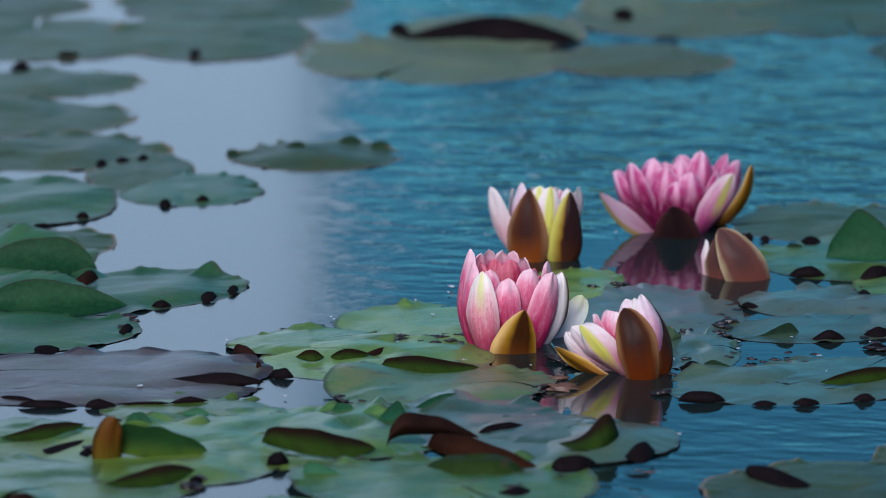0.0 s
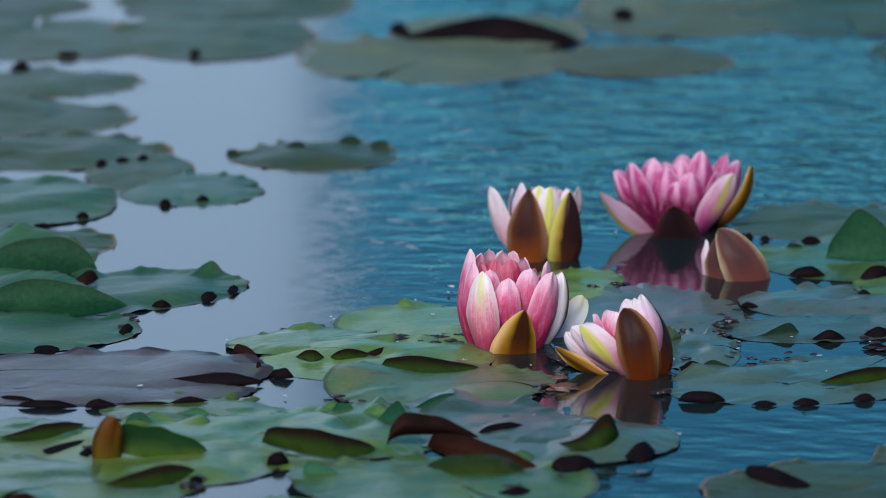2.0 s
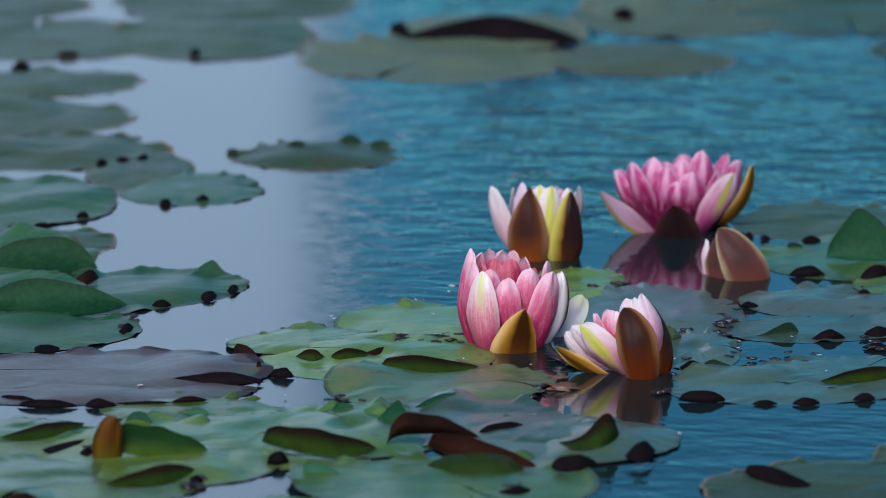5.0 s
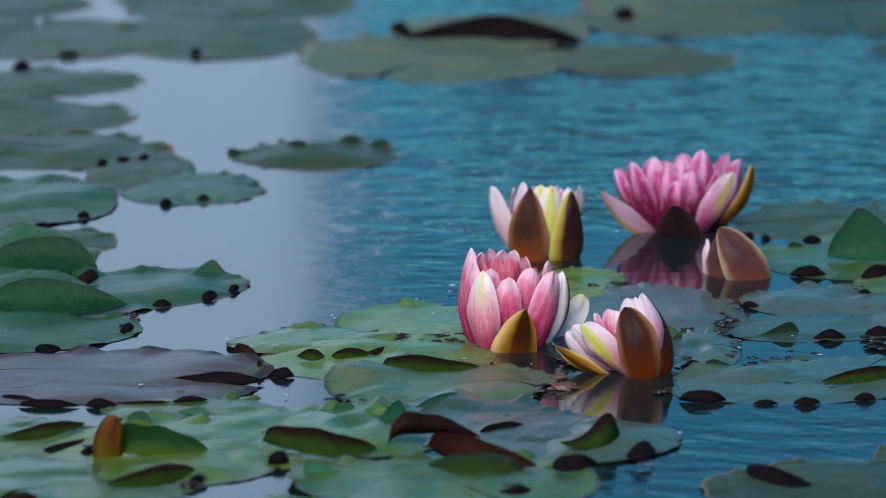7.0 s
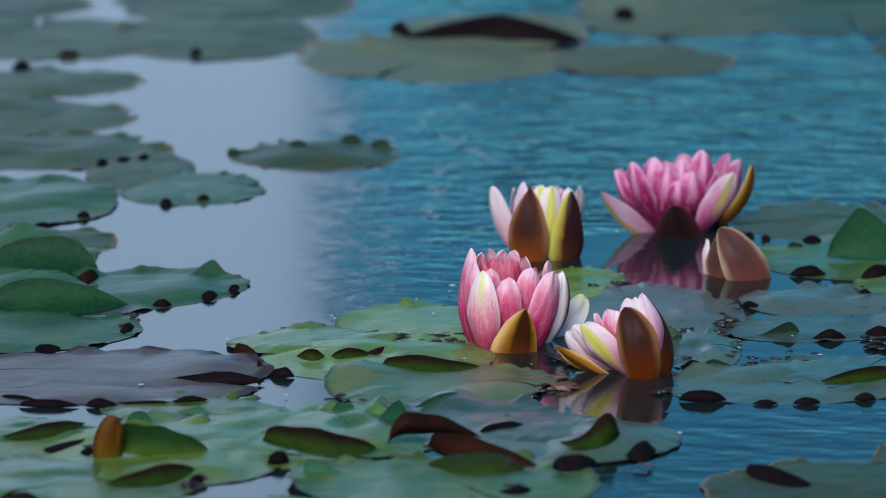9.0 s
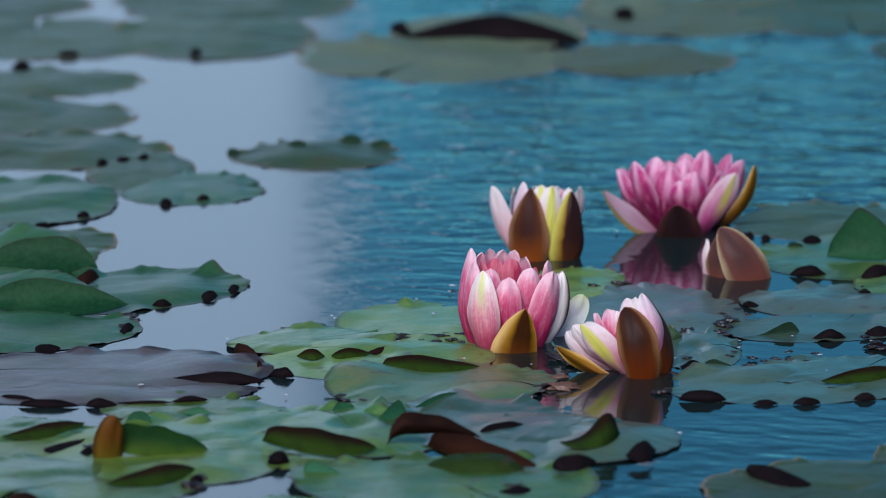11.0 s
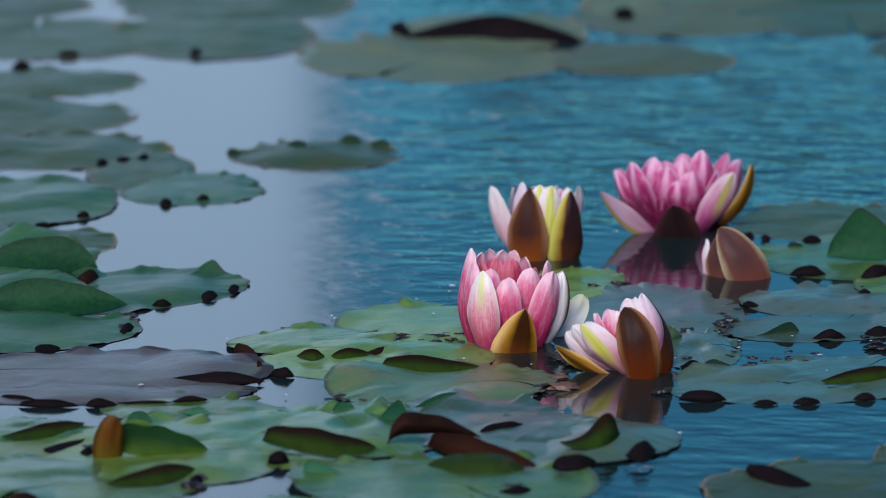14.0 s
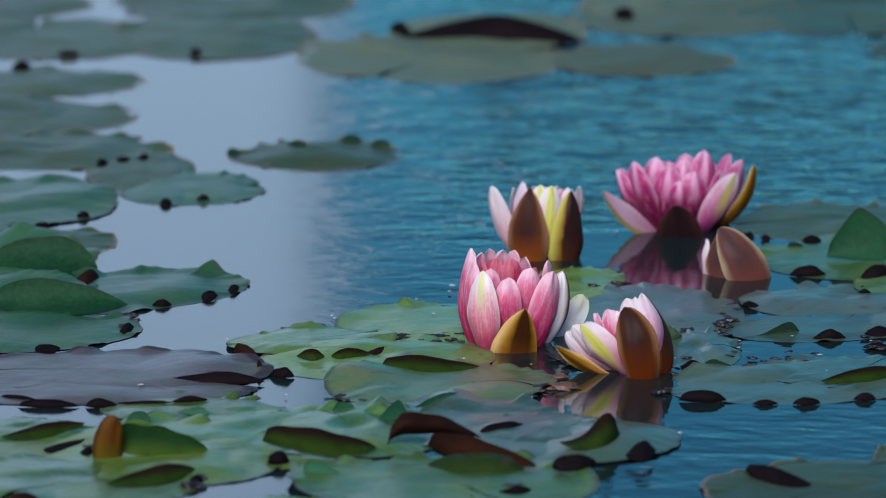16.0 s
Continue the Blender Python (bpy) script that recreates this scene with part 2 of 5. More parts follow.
# the olive foot paints the flap's reflection on the leaf below
FLAP = sepal_material("leaf_orange_flap", (0.080, 0.028, 0.003), (0.105, 0.044, 0.004), (0.044, 0.018, 0.003), (0.095, 0.074, 0.006), 0.5)
PINK = petal_material("petal_pink", (0.42, 0.008, 0.09), (0.66, 0.1, 0.23), (0.88, 0.5, 0.57), vein=0.6, lift=-0.10)
PINK_PALE = petal_material("petal_pale_pink", (0.38, 0.004, 0.075), (0.64, 0.09, 0.21), (0.88, 0.54, 0.61), vein=0.6, lift=-0.10)
PINK_BLUSH = petal_material("petal_blush", (0.44, 0.008, 0.09), (0.7, 0.14, 0.25), (0.88, 0.55, 0.62), vein=0.6, lift=-0.05)
PINK_SOFT = petal_material("petal_soft_pink", (0.64, 0.09, 0.19), (0.80, 0.30, 0.40), (0.90, 0.62, 0.66), vein=0.4)
PINK_STRIPED = petal_material("petal_pink_striped", (0.52, 0.05, 0.13), (0.8, 0.34, 0.4), (0.9, 0.74, 0.7), (0.62, 0.58, 0.16), vein=0.5, stripe_from=0.5, lift=0.10)
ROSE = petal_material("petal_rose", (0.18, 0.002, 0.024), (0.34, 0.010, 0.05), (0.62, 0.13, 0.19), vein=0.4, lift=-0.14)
MAGENTA = petal_material("petal_magenta", (0.15, 0.001, 0.048), (0.44, 0.018, 0.16), (0.74, 0.36, 0.50), (0.74, 0.36, 0.50), vein=0.25, stripe_from=0.5, lift=-0.16)
WHITE = petal_material("petal_white", (0.56, 0.3, 0.34), (0.64, 0.46, 0.48), (0.72, 0.58, 0.58), vein=0.2)
WHITE_STRIPED = petal_material("petal_white_striped", (0.56, 0.2, 0.28), (0.65, 0.44, 0.47), (0.72, 0.6, 0.6), (0.58, 0.54, 0.03), vein=0.2, broad=0.06)
SEPAL_GOLD = sepal_material("sepal_golden", (0.040, 0.013, 0.003), (0.300, 0.150, 0.007), (0.640, 0.400, 0.140), (0.170, 0.045, 0.005), 0.5, edge=1.02, mid=0.60, core=0.38)
SEPAL_HONEY = sepal_material("sepal_honey", (0.110, 0.048, 0.005), (0.270, 0.130, 0.007), (0.560, 0.340, 0.100), (0.400, 0.150, 0.040), 0.5, edge=0.95)
LILAC_STRIPED = petal_material("petal_lilac_striped", (0.46, 0.06, 0.22), (0.64, 0.28, 0.4), (0.76, 0.54, 0.58), (0.40, 0.38, 0.04), stripe_from=0.3)
LILAC = petal_material("petal_lilac", (0.54, 0.16, 0.3), (0.68, 0.4, 0.48), (0.76, 0.58, 0.62))
LILAC_EDGED = sepal_material("petal_lilac_gold_edged", (0.30, 0.19, 0.25), (0.33, 0.23, 0.27), (0.20, 0.15, 0.03), (0.30, 0.11, 0.18), 0.5, edge=0.95, mid=0.30)
SEPAL_BROWN = sepal_material("sepal_brown", (0.028, 0.010, 0.007), (0.050, 0.016, 0.006), (0.260, 0.120, 0.050), (0.190, 0.034, 0.002), 0.45)
SEPAL_AMBER = sepal_material("sepal_amber_brown", (0.036, 0.012, 0.009), (0.075, 0.023, 0.008), (0.240, 0.120, 0.060), (0.340, 0.080, 0.004), 0.5)
SEPAL_SPLIT = sepal_material("sepal_olive_edged", (0.026, 0.010, 0.010), (0.200, 0.100, 0.008), (0.430, 0.390, 0.070), (0.090, 0.028, 0.006), edge=1.20, mid=0.70, core=0.68)
SEPAL_DARK = sepal_material("sepal_dark", (0.013, 0.006, 0.007), (0.018, 0.007, 0.008), (0.040, 0.014, 0.014), (0.013, 0.006, 0.006))
SEPAL_FADED = sepal_material("sepal_faded", (0.060, 0.026, 0.024), (0.105, 0.040, 0.032), (0.420, 0.330, 0.190), (0.210, 0.058, 0.038), edge=1.02)
SEPAL_PALE = sepal_material("sepal_pale_brown_edged", (0.78, 0.69, 0.71), (0.76, 0.67, 0.64), (0.070, 0.030, 0.015), (0.70, 0.57, 0.68), edge=1.30, mid=0.25)
# white petal; its grey shaded foot and sunlit cream tip are painted in
WHITE_SUNLIT = petal_material("petal_white_sunlit_tip", (0.52, 0.48, 0.53), (0.60, 0.56, 0.58), (0.74, 0.70, 0.42), vein=0.15)
STALK = plain_material("stalk_skin", (0.05, 0.02, 0.012), (0.09, 0.04, 0.02), 90)
FACADE = plain_material("pale_plaster", (0.55, 0.70, 0.85), (0.59, 0.73, 0.88), 0.8, 0.8)
FOLIAGE = plain_material("bank_foliage", (0.018, 0.035, 0.012), (0.050, 0.080, 0.025), 2.5, 0.7)
DROP = plain_material("water_drop", (0.9, 0.9, 0.9), (0.95, 0.95, 0.95), 5, 0.02, Transmission_Weight=1.0, IOR=1.33)
DEBRIS = plain_material("sodden_debris", (0.010, 0.008, 0.010), (0.030, 0.022, 0.024), 220, 0.35)
SHRED = plain_material("pale_wet_shred", (0.30, 0.30, 0.36), (0.50, 0.50, 0.58), 300, 0.35)
DEAD = plain_material("dead_leaf_skin", (0.102, 0.045, 0.030), (0.156, 0.084, 0.060), 70, 0.5)


# ---- building helpers ----
def part(name, bm, material, parent=None, label=""):
    """Link a bmesh as one smooth mesh object under a thing or a part."""
    data = bpy.data.meshes.new(name)
    for f in bm.faces:
        f.smooth = True
    bm.to_mesh(data)
    bm.free()
    for mat in material if isinstance(material, (list, tuple)) else [material]:
        data.materials.append(mat)
    ob = new(name, data)
    ob.parent = parent
    if label:
        ob["label"] = label
    return ob


def thing(name, m, label, category, group=""):
    ob = new(name)
    ob.empty_display_size = 0.02
    ob.matrix_basis = m
    return tagged(ob, label, category, group)


def ease(a, b, x):
    x = min(1.0, max(0.0, (x - a) / (b - a)))
    return x * x * (3 - 2 * x)


def sheet(rows, closed, flip=False):
    """A quad sheet over a table of (place, u, v), with UVs."""
    bm = bmesh.new()
    uv = bm.loops.layers.uv.new("UVMap")
    made = [[bm.verts.new(p) for p, _, _ in row] for row in rows]
    for i in range(len(rows) - 1):
        n = len(rows[i])
        for j in range(n if closed else n - 1):
            k = (j + 1) % n
            quad = [(i, j), (i, k), (i + 1, k), (i + 1, j)]
            if flip:
                quad.reverse()
            f = bm.faces.new([made[a][b] for a, b in quad])
            for loop, (a, b) in zip(f.loops, quad):
                u = rows[a][b][1] + (1.0 if closed and b == 0 and k == 0 else 0.0)
                loop[uv].uv = (u, rows[a][b][2])
    return bm


PADS = {}


def lily_pad(x, y, rx, ry, z, label, top=GREEN, under=MAROON, notch=95, ruffle=0.002, seed=1, curls=(), turn=0):
    """A floating leaf: centre, half-axes, height of its blade; turn: how far its long axis points north of east; a notch cut to the stalk at that bearing (degrees, 0 east,
    90 north); ruffle: unevenness of the rim; curls: (bearing, half-width in degrees, rise, reach inwards, lean in) of raised rim."""
    rng = random.Random(seed)
    around, rings = 180, 28
    mean = 0.5 * (rx + ry)
    shift = Vector((rng.uniform(0, 50), rng.uniform(0, 50), 0))
    gap = 3.5
    tables = {"top": [], "under": []}
    for i in range(rings + 1):
        r = 0.004 + 0.996 * (1 - (1 - i / rings) ** 1.5)
        row_a, row_b = [], []
        for j in range(around + 1):
            part_way = j / around
            ang = radians(notch) + radians(gap) * (0.35 + 0.65 * r) * (1 - 2 * part_way) * 0.5 + part_way * math.tau
            deg = math.degrees(ang)
            c, s = math.cos(ang), math.sin(ang)
            wob = noise.noise(Vector((c * 1.6, s * 1.6, 0)) + shift) * 0.045 + noise.noise(Vector((c * 6, s * 6, 3)) + shift) * 0.018 + noise.noise(Vector((c * 19, s * 19, 4)) + shift) * 0.008
            near_notch = min(part_way, 1 - part_way) * 360
            q = r * (1 + wob * r) * (1 - 0.10 * math.exp(-(near_notch / 9) ** 2) * r ** 4)
            px, py = rx * q * c, ry * q * s
            h = max(-0.1, noise.noise(Vector((px * 13, py * 13, 5)) + shift) + 0.12 * noise.noise(Vector((px * 36, py * 36, 8)) + shift)) * 0.0080 * ease(0.0, 0.35, r) * (1 - (0.5 + 0.42 * ease(0.3, -0.3, s)) * r ** 3)
            h += 0.0006 * max(0.0, math.sin(9 * ang + seed) * noise.noise(Vector((c * 2, s * 2, 21)) + shift) * 3) * r * (1.2 - r) * ease(0.1, 0.5, r)
            rim = ease(0.70, 1.0, r)
            wave = noise.noise(Vector((c * 3.4, s * 3.4, 9)) + shift) + 0.6 * noise.noise(Vector((c * 8, s * 8, 9)) + shift)
            h += ruffle * rim * (0.42 + 0.75 * ease(-0.2, 0.6, s)) * max(0.0, wave * 2.8 - 0.3)
            lift, lean = 0.0, 0.0
            for bearing, half, rise, reach, inward in curls:
                d = (deg + turn - bearing + 180) % 360 - 180
                if abs(d) < 1.5 * half:
                    w = 0.9 * math.cos(d / half * math.pi / 3) ** 2
                    k = ease(1 - min(0.95, reach / mean), 1.0, r)
                    lift = max(lift, rise * w * k ** 1.6)
                    lean = max(lean, inward * rise * w * k * k)
            out = 1 - lean / mean
            zz = max(h, -0.0006) + lift + (max(0.0001, (z - 0.0021) * 0.8) - z) * ease(0.6, 1.0, r)
            place, under_way = Vector((px * out, py * out, zz)), Vector((0, 0, -0.0005))
            row_a.append((place, part_way, r))
            row_b.append((place + under_way, part_way, r))
        tables["top"].append(row_a)
        tables["under"].append(row_b)
    ob = PADS[seed] = thing("lily_pad", pose(x, y, z, 0, 0, turn), label, "lily pad", "lily pads on the pond")
    # close the rim: the underside's last row rises to the blade
    tables["under"].append(tables["top"][-1])
    part("blade", sheet(tables["top"], False), top, ob)
    part("underside", sheet(tables["under"], False, True), under, ob)
    return ob


def shell(name, skin, materials, parent, label=""):
    """A thin closed shell from two tables of (place, u, v): its outer and its inner side."""
    bm = bmesh.new()
    uv = bm.loops.layers.uv.new("UVMap")
    sides = []
    ns, nu = len(skin["out"]) - 1, len(skin["out"][0]) - 1
    for key, flip, slot in (("out", False, 0), ("in", True, 1)):
        rows = skin[key]
        made = [[bm.verts.new(p) for p, _, _ in row] for row in rows]
        sides.append(made)
        for i in range(ns):
            for j in range(nu):
                quad = [(i, j), (i, j + 1), (i + 1, j + 1), (i + 1, j)]
                if flip:
                    quad.reverse()
                f = bm.faces.new([made[p][q] for p, q in quad])
                f.material_index = slot
                for loop, (p, q) in zip(f.loops, quad):
                    loop[uv].uv = (rows[p][q][1], rows[p][q][2])
    o, n = sides
    rim = [(i, 0) for i in range(ns + 1)] + [(ns, j) for j in range(1, nu + 1)] + [(i, nu) for i in range(ns - 1, -1, -1)]
    for (a, b), (c, d) in zip(rim, rim[1:]):
        f = bm.faces.new((o[a][b], n[a][b], n[c][d], o[c][d]))
        f.material_index = 1
        for e in f.edges:
            e.smooth = False
        for loop in f.loops:
            loop[uv].uv = (0.99, 0.9)
    bmesh.ops.recalc_face_normals(bm, faces=bm.faces[:])
    return part(name, bm, materials, parent, label)


def rolled_rim(pad, west, east, rise, peak, sag, skins, low=0.002, hollow=False, arch=0.0):
    """A stretch of a leaf's rim rolled up, from west to east (x, y in metres): rise of its crest in millimetres, at the share peak
    of its length; sag: how far its foot swings out to the near side, in millimetres; skins: the two sides; hollow: it rises out of
    the blade in a sweep, and does not stand like a roll; arch: how far its foot follows the crest."""
    rng = random.Random(int(west[0] * 9000) + int(west[1] * 5000))
    a, b = Vector((*west, low)) - pad.matrix_basis.translation, Vector((*east, low)) - pad.matrix_basis.translation
    ns, nu, wob = 22, 8, rng.uniform(0, 40)
    spin = pad.matrix_basis.to_3x3().inverted()
    power, lop, blunt = math.log(0.5) / math.log(peak), rng.uniform(0.75, 1.3), rng.uniform(0.55, 1.0)
    skin = {"out": [], "in": []}
    for j in range(nu + 1):
        v = j / nu
        row_a, row_b = [], []
        for i in range(ns + 1):
            s = i / ns
            crest = math.sin(math.pi * min(1.0, s ** power)) ** blunt * (1 + 0.20 * noise.noise(Vector((s * 3.5, 1, wob))))
            bow = math.sin(math.pi * min(1.0, s ** lop)) ** 0.7 * (1 + 0.22 * noise.noise(Vector((s * 3, 5, wob))))
            foot = a.lerp(b, s) + Vector((0, -0.001 * sag * bow, 0.001 * arch * rise * crest - (0 if arch else min(0.8 * low, 0.0016) * bow)))
            top = a.lerp(b, s) + Vector((0, 0.00012 * rise * crest, 0.001 * rise * crest))
            belly = 0.00035 * rise * crest * math.sin(math.pi * v)
            way = top - foot
            if hollow:
                p = foot + Vector((way.x * v, way.y * math.sin(v * math.pi / 2), way.z * v * v))
            else:
                p = foot + way * v + Vector((0, -belly, 0.15 * belly))
            p.x += 0.0006 * noise.noise(Vector((s * 5, v * 2, wob)))
            behind = Vector((0, max(way.z, 0.0003), -max(way.y, 0.0003))).normalized() * (0.00035 + 0.0002 * crest)
            row_a.append((spin @ p, s, v))
            row_b.append((spin @ (p + behind), s, v))
        skin["out"].append(row_a)
        skin["in"].append(row_b)
    return shell("rolled_rim", skin, skins, pad)


def petal(parent, name, outer, inner, az, root, belly, point, width, cup=55, tip=0.6, foot=0.45, wide=0.5, seed=0):
    """A petal of a bloom, in millimetres of the bloom's space: its spine bends from root through belly to point, its back faces the
    bearing az; width: half its width, reached at the share wide of its length; cup: how far it wraps; tip: below 0.5 blunt, above
    pointed; foot: its width at the root, as a share."""
    rng = random.Random(seed * 131 + int(az * 7) + int(width * 1e3) + int(point[0] * 10))
    ns, nu = 18, 10
    a, b, c = Vector(root) / 1000, Vector(belly) / 1000, Vector(point) / 1000
    bend = 2 * b - 0.5 * (a + c)
    out = Vector((math.cos(radians(az)), math.sin(radians(az)), 0))
    wob, turn = rng.uniform(0, 30), rng.uniform(-0.10, 0.10)
    skin = {"out": [], "in": []}
    for i in range(ns + 1):
        s = i / ns
        s = 1 - (1 - s) ** 1.25
        spine = a * (1 - s) ** 2 + bend * 2 * s * (1 - s) + c * s * s
        along = ((bend - a) * (1 - s) + (c - bend) * s).normalized()
        across = along.cross(out).normalized()
        back = across.cross(along).normalized()
        if back.dot(out) < 0:
            back = -back
        across = (across + back * turn * s).normalized()
        w = 0.001 * width * (foot + (1 - foot) * ease(0, wide, s) if s < wide else max(0.0, 1 - ((s - wide) / (1 - wide)) ** 2) ** tip)
        w = max(w, 0.00003 * width)
        beta = radians(cup) * (1 - 0.35 * s)
        a_row, b_row = [], []
        for j in range(-nu, nu + 1):
            u = j / nu
            edge = 1 + 0.05 * noise.noise(Vector((2.2 * s * (1 if u > 0 else -1), 4 * s, wob + 7)))
            side = w * edge / beta * math.sin(u * beta)
            inw = w / beta * (1 - math.cos(u * beta))
            ripple = noise.noise(Vector((u * 1.5, s * 3, wob))) * 0.0016 * s + 0.0004 * noise.noise(Vector((u * 5, s * 4, wob + 3)))
            thick = 0.0005 * (1 - abs(u) ** 4) * (1 - 0.6 * s) + 0.00008
            base = spine + across * side - back * (inw + ripple)
            a_row.append((base + back * thick, 0.5 + u / 2, s))
            b_row.append((base - back * thick, 0.5 + u / 2, s))
        skin["out"].append(a_row)
        skin["in"].append(b_row)
    return shell(name, skin, (outer, inner), parent)


def stalk(parent, radius=0.004, depth=0.06, wide=0.011):
    """The receptacle on its stalk, reaching under water."""
    bm = bmesh.new()
    prof = ((radius, -depth), (radius, -0.012), (wide * 0.8, -0.004), (wide, 0.003), (wide * 0.5, 0.006), (0.0005, 0.0065))
    rings = [[bm.verts.new((r * math.cos(k * math.tau / 20), r * math.sin(k * math.tau / 20), z)) for k in range(20)] for r, z in prof]
    for a, b in zip(rings, rings[1:]):
        for k in range(20):
            bm.faces.new((a[k], a[(k + 1) % 20], b[(k + 1) % 20], b[k]))
    return part("stalk", bm, STALK, parent)


# ---- the pond and what it mirrors ----
def flat(name, x0, x1, y0, y1, z, material):
    bm = bmesh.new()
    bm.faces.new([bm.verts.new(p) for p in ((x0, y0, z), (x1, y0, z), (x1, y1, z), (x0, y1, z))])
    return part(name, bm, material)


water = tagged(flat("water", -500, 500, -500, 900, 0, WATER), "teal pond water with small wind ripples", "water", kind="structure")


def building(x0, x1, y, eaves):
    """An assumed tall pale hall far behind the pond, which only the water shows: a wall up to the eaves, then a roof
    made to curve back to brighten its reflection.
    """
    bm = bmesh.new()
    profile, tilt = [(y, 0.0), (y, eaves)], 0.0
    while profile[-1][1] < 42:
        tilt = min(52.0, tilt + 4.0)
        profile.append((profile[-1][0] + math.sin(radians(tilt)) * 0.8, profile[-1][1] + math.cos(radians(tilt)) * 0.8))
    corner = ((x0, 0.0), (x1 - 0.7, 0.0), (x1 - 0.42, 0.09), (x1 - 0.2, 0.27), (x1 - 0.06, 0.5), (x1, 0.7))   # its near corner is rounded to soften the mirrored edge
    rows = [[bm.verts.new((a * b / y, b + back, z)) for a, back in corner] for b, z in profile]
    for low, high in zip(rows, rows[1:]):
        for k in range(len(corner) - 1):
            bm.faces.new((low[k], low[k + 1], high[k + 1], high[k]))
    feet = [bm.verts.new((rows[-1][k].co.x, profile[-1][0] + 1.0, 0.0)) for k in (0, -1)]
    bm.faces.new((feet[1], feet[0], rows[-1][0], *rows[-1][1:-1], rows[-1][-1]))
    bm.faces.new([r[-1] for r in rows] + [feet[1]])
    bm.faces.new([r[0] for r in reversed(rows)] + [feet[0]])
    ob = part("backdrop_building", bm, FACADE)
    return tagged(ob, "assumed pale hall with an added curved roof, seen only mirrored", "building", kind="structure")


def bank(name, label, first, last, distance, tall, uneven):
    """A dark, uneven screen like a wooded bank between two bearings (degrees, clockwise from north), added to close the
    pond and block low sky.
    """
    bm = bmesh.new()
    steps, rows = 160, []
    for j in range(9):
        row = []
        for i in range(steps + 1):
            bearing = radians(first + (last - first) * i / steps)
            lump = noise.noise(Vector((i * 0.35, j * 0.6, 2)))
            radius = distance + 1.8 * lump - 0.25 * j
            top = tall + uneven * (noise.noise(Vector((i * 0.22, 0, 7))) + 0.45 * noise.noise(Vector((i * 0.9, 0, 9))))
            row.append(bm.verts.new((math.sin(bearing) * radius, math.cos(bearing) * radius, -0.3 + (top + 0.3) * (j / 8))))
        rows.append(row)
    for a, b in zip(rows, rows[1:]):
        for i in range(steps):
            bm.faces.new((a[i], a[i + 1], b[i + 1], b[i]))
    return tagged(part(name, bm, FOLIAGE), label, "bank", kind="structure")


# added unseen behind the viewpoint; keeps low sky off steep faces
backdrop_bank = bank("backdrop_bank", "unseen dark bank added behind the viewpoint to block low sky", 112, 248, 24, 10.5, 1.6)
# assumed, unseen far trees; they take the low sky out of the ripples
backdrop_trees = bank("backdrop_trees", "low dark trees assumed on the far shore to dim the ripples", -112, 112, 96, 3.1, 1.1)
backdrop_building = building(-42.0, -1.30, 70, 11.2)


# ---- the leaves ----
lily_pad(-0.450, 5.160, 0.122, 0.100, 0.0017, "dull green lily pad in the far raft", top=DULL, notch=117, ruffle=0.0020, seed=1)
lily_pad(-0.195, 5.165, 0.112, 0.110, 0.0017, "far dull green lily pad with a raised dark rim", top=DULL, under=DARKUNDER, notch=194, ruffle=0.0020, seed=2)
lily_pad(-0.367, 4.968, 0.140, 0.115, 0.0024, "dull green lily pad in the far raft", top=DULL, under=DARKUNDER, notch=90, ruffle=0.0020, seed=3)
lily_pad(-0.206, 4.980, 0.095, 0.126, 0.0031, "dull green lily pad in the far raft", top=DULL, under=DARKUNDER, notch=348, ruffle=0.0020, seed=4)
lily_pad(-0.358, 4.737, 0.103, 0.074, 0.0017, "dull green lily pad in the far raft", top=DULL, notch=65, ruffle=0.0020, seed=5)
lily_pad(-0.357, 4.572, 0.106, 0.087, 0.0024, "dull green lily pad in the far raft", top=DULL, notch=142, ruffle=0.0020, seed=6)
lily_pad(-0.314, 4.418, 0.098, 0.084, 0.0020, "far dull green lily pad with curled rim spots", top=DULL, under=DARKUNDER, notch=219, ruffle=0.0020, seed=7,
         curls=((81, 7.8, 0.0050, 0.030, 0.12),))
lily_pad(-0.237, 4.329, 0.043, 0.083, 0.0028, "dull green lily pad in the far raft", top=DULL, notch=296, ruffle=0.0020, seed=8)
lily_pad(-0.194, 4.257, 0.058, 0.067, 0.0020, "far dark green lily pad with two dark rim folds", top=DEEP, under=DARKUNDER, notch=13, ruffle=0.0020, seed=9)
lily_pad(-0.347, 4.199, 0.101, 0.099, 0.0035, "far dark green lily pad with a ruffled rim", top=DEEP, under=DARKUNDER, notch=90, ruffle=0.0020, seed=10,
         curls=((55, 20.8, 0.0040, 0.028, 0.12),))
lily_pad(-0.102, 4.402, 0.070, 0.066, 0.0017, "solitary dull green lily pad with a bumpy rim", top=DULL, under=DARKUNDER, notch=167, ruffle=0.0020, seed=11)
lily_pad(-0.009, 4.876, 0.122, 0.141, 0.0017, "dull green lily pad in the far raft", top=ASHEN, under=DARKUNDER, notch=244, ruffle=0.0020, seed=12)
lily_pad(0.041, 4.999, 0.089, 0.104, 0.0035, "far lily pad arching up to show its dark underside", top=ASHEN, under=DARKUNDER, notch=321, ruffle=0.0020, seed=13)
lily_pad(0.171, 4.852, 0.084, 0.080, 0.0024, "dull green lily pad in the far raft", top=ASHEN, notch=38, ruffle=0.0020, seed=14)
lily_pad(0.221, 5.100, 0.109, 0.121, 0.0017, "dull green lily pad in the far raft", top=ASHEN, under=DARKUNDER, notch=115, ruffle=0.0020, seed=15)
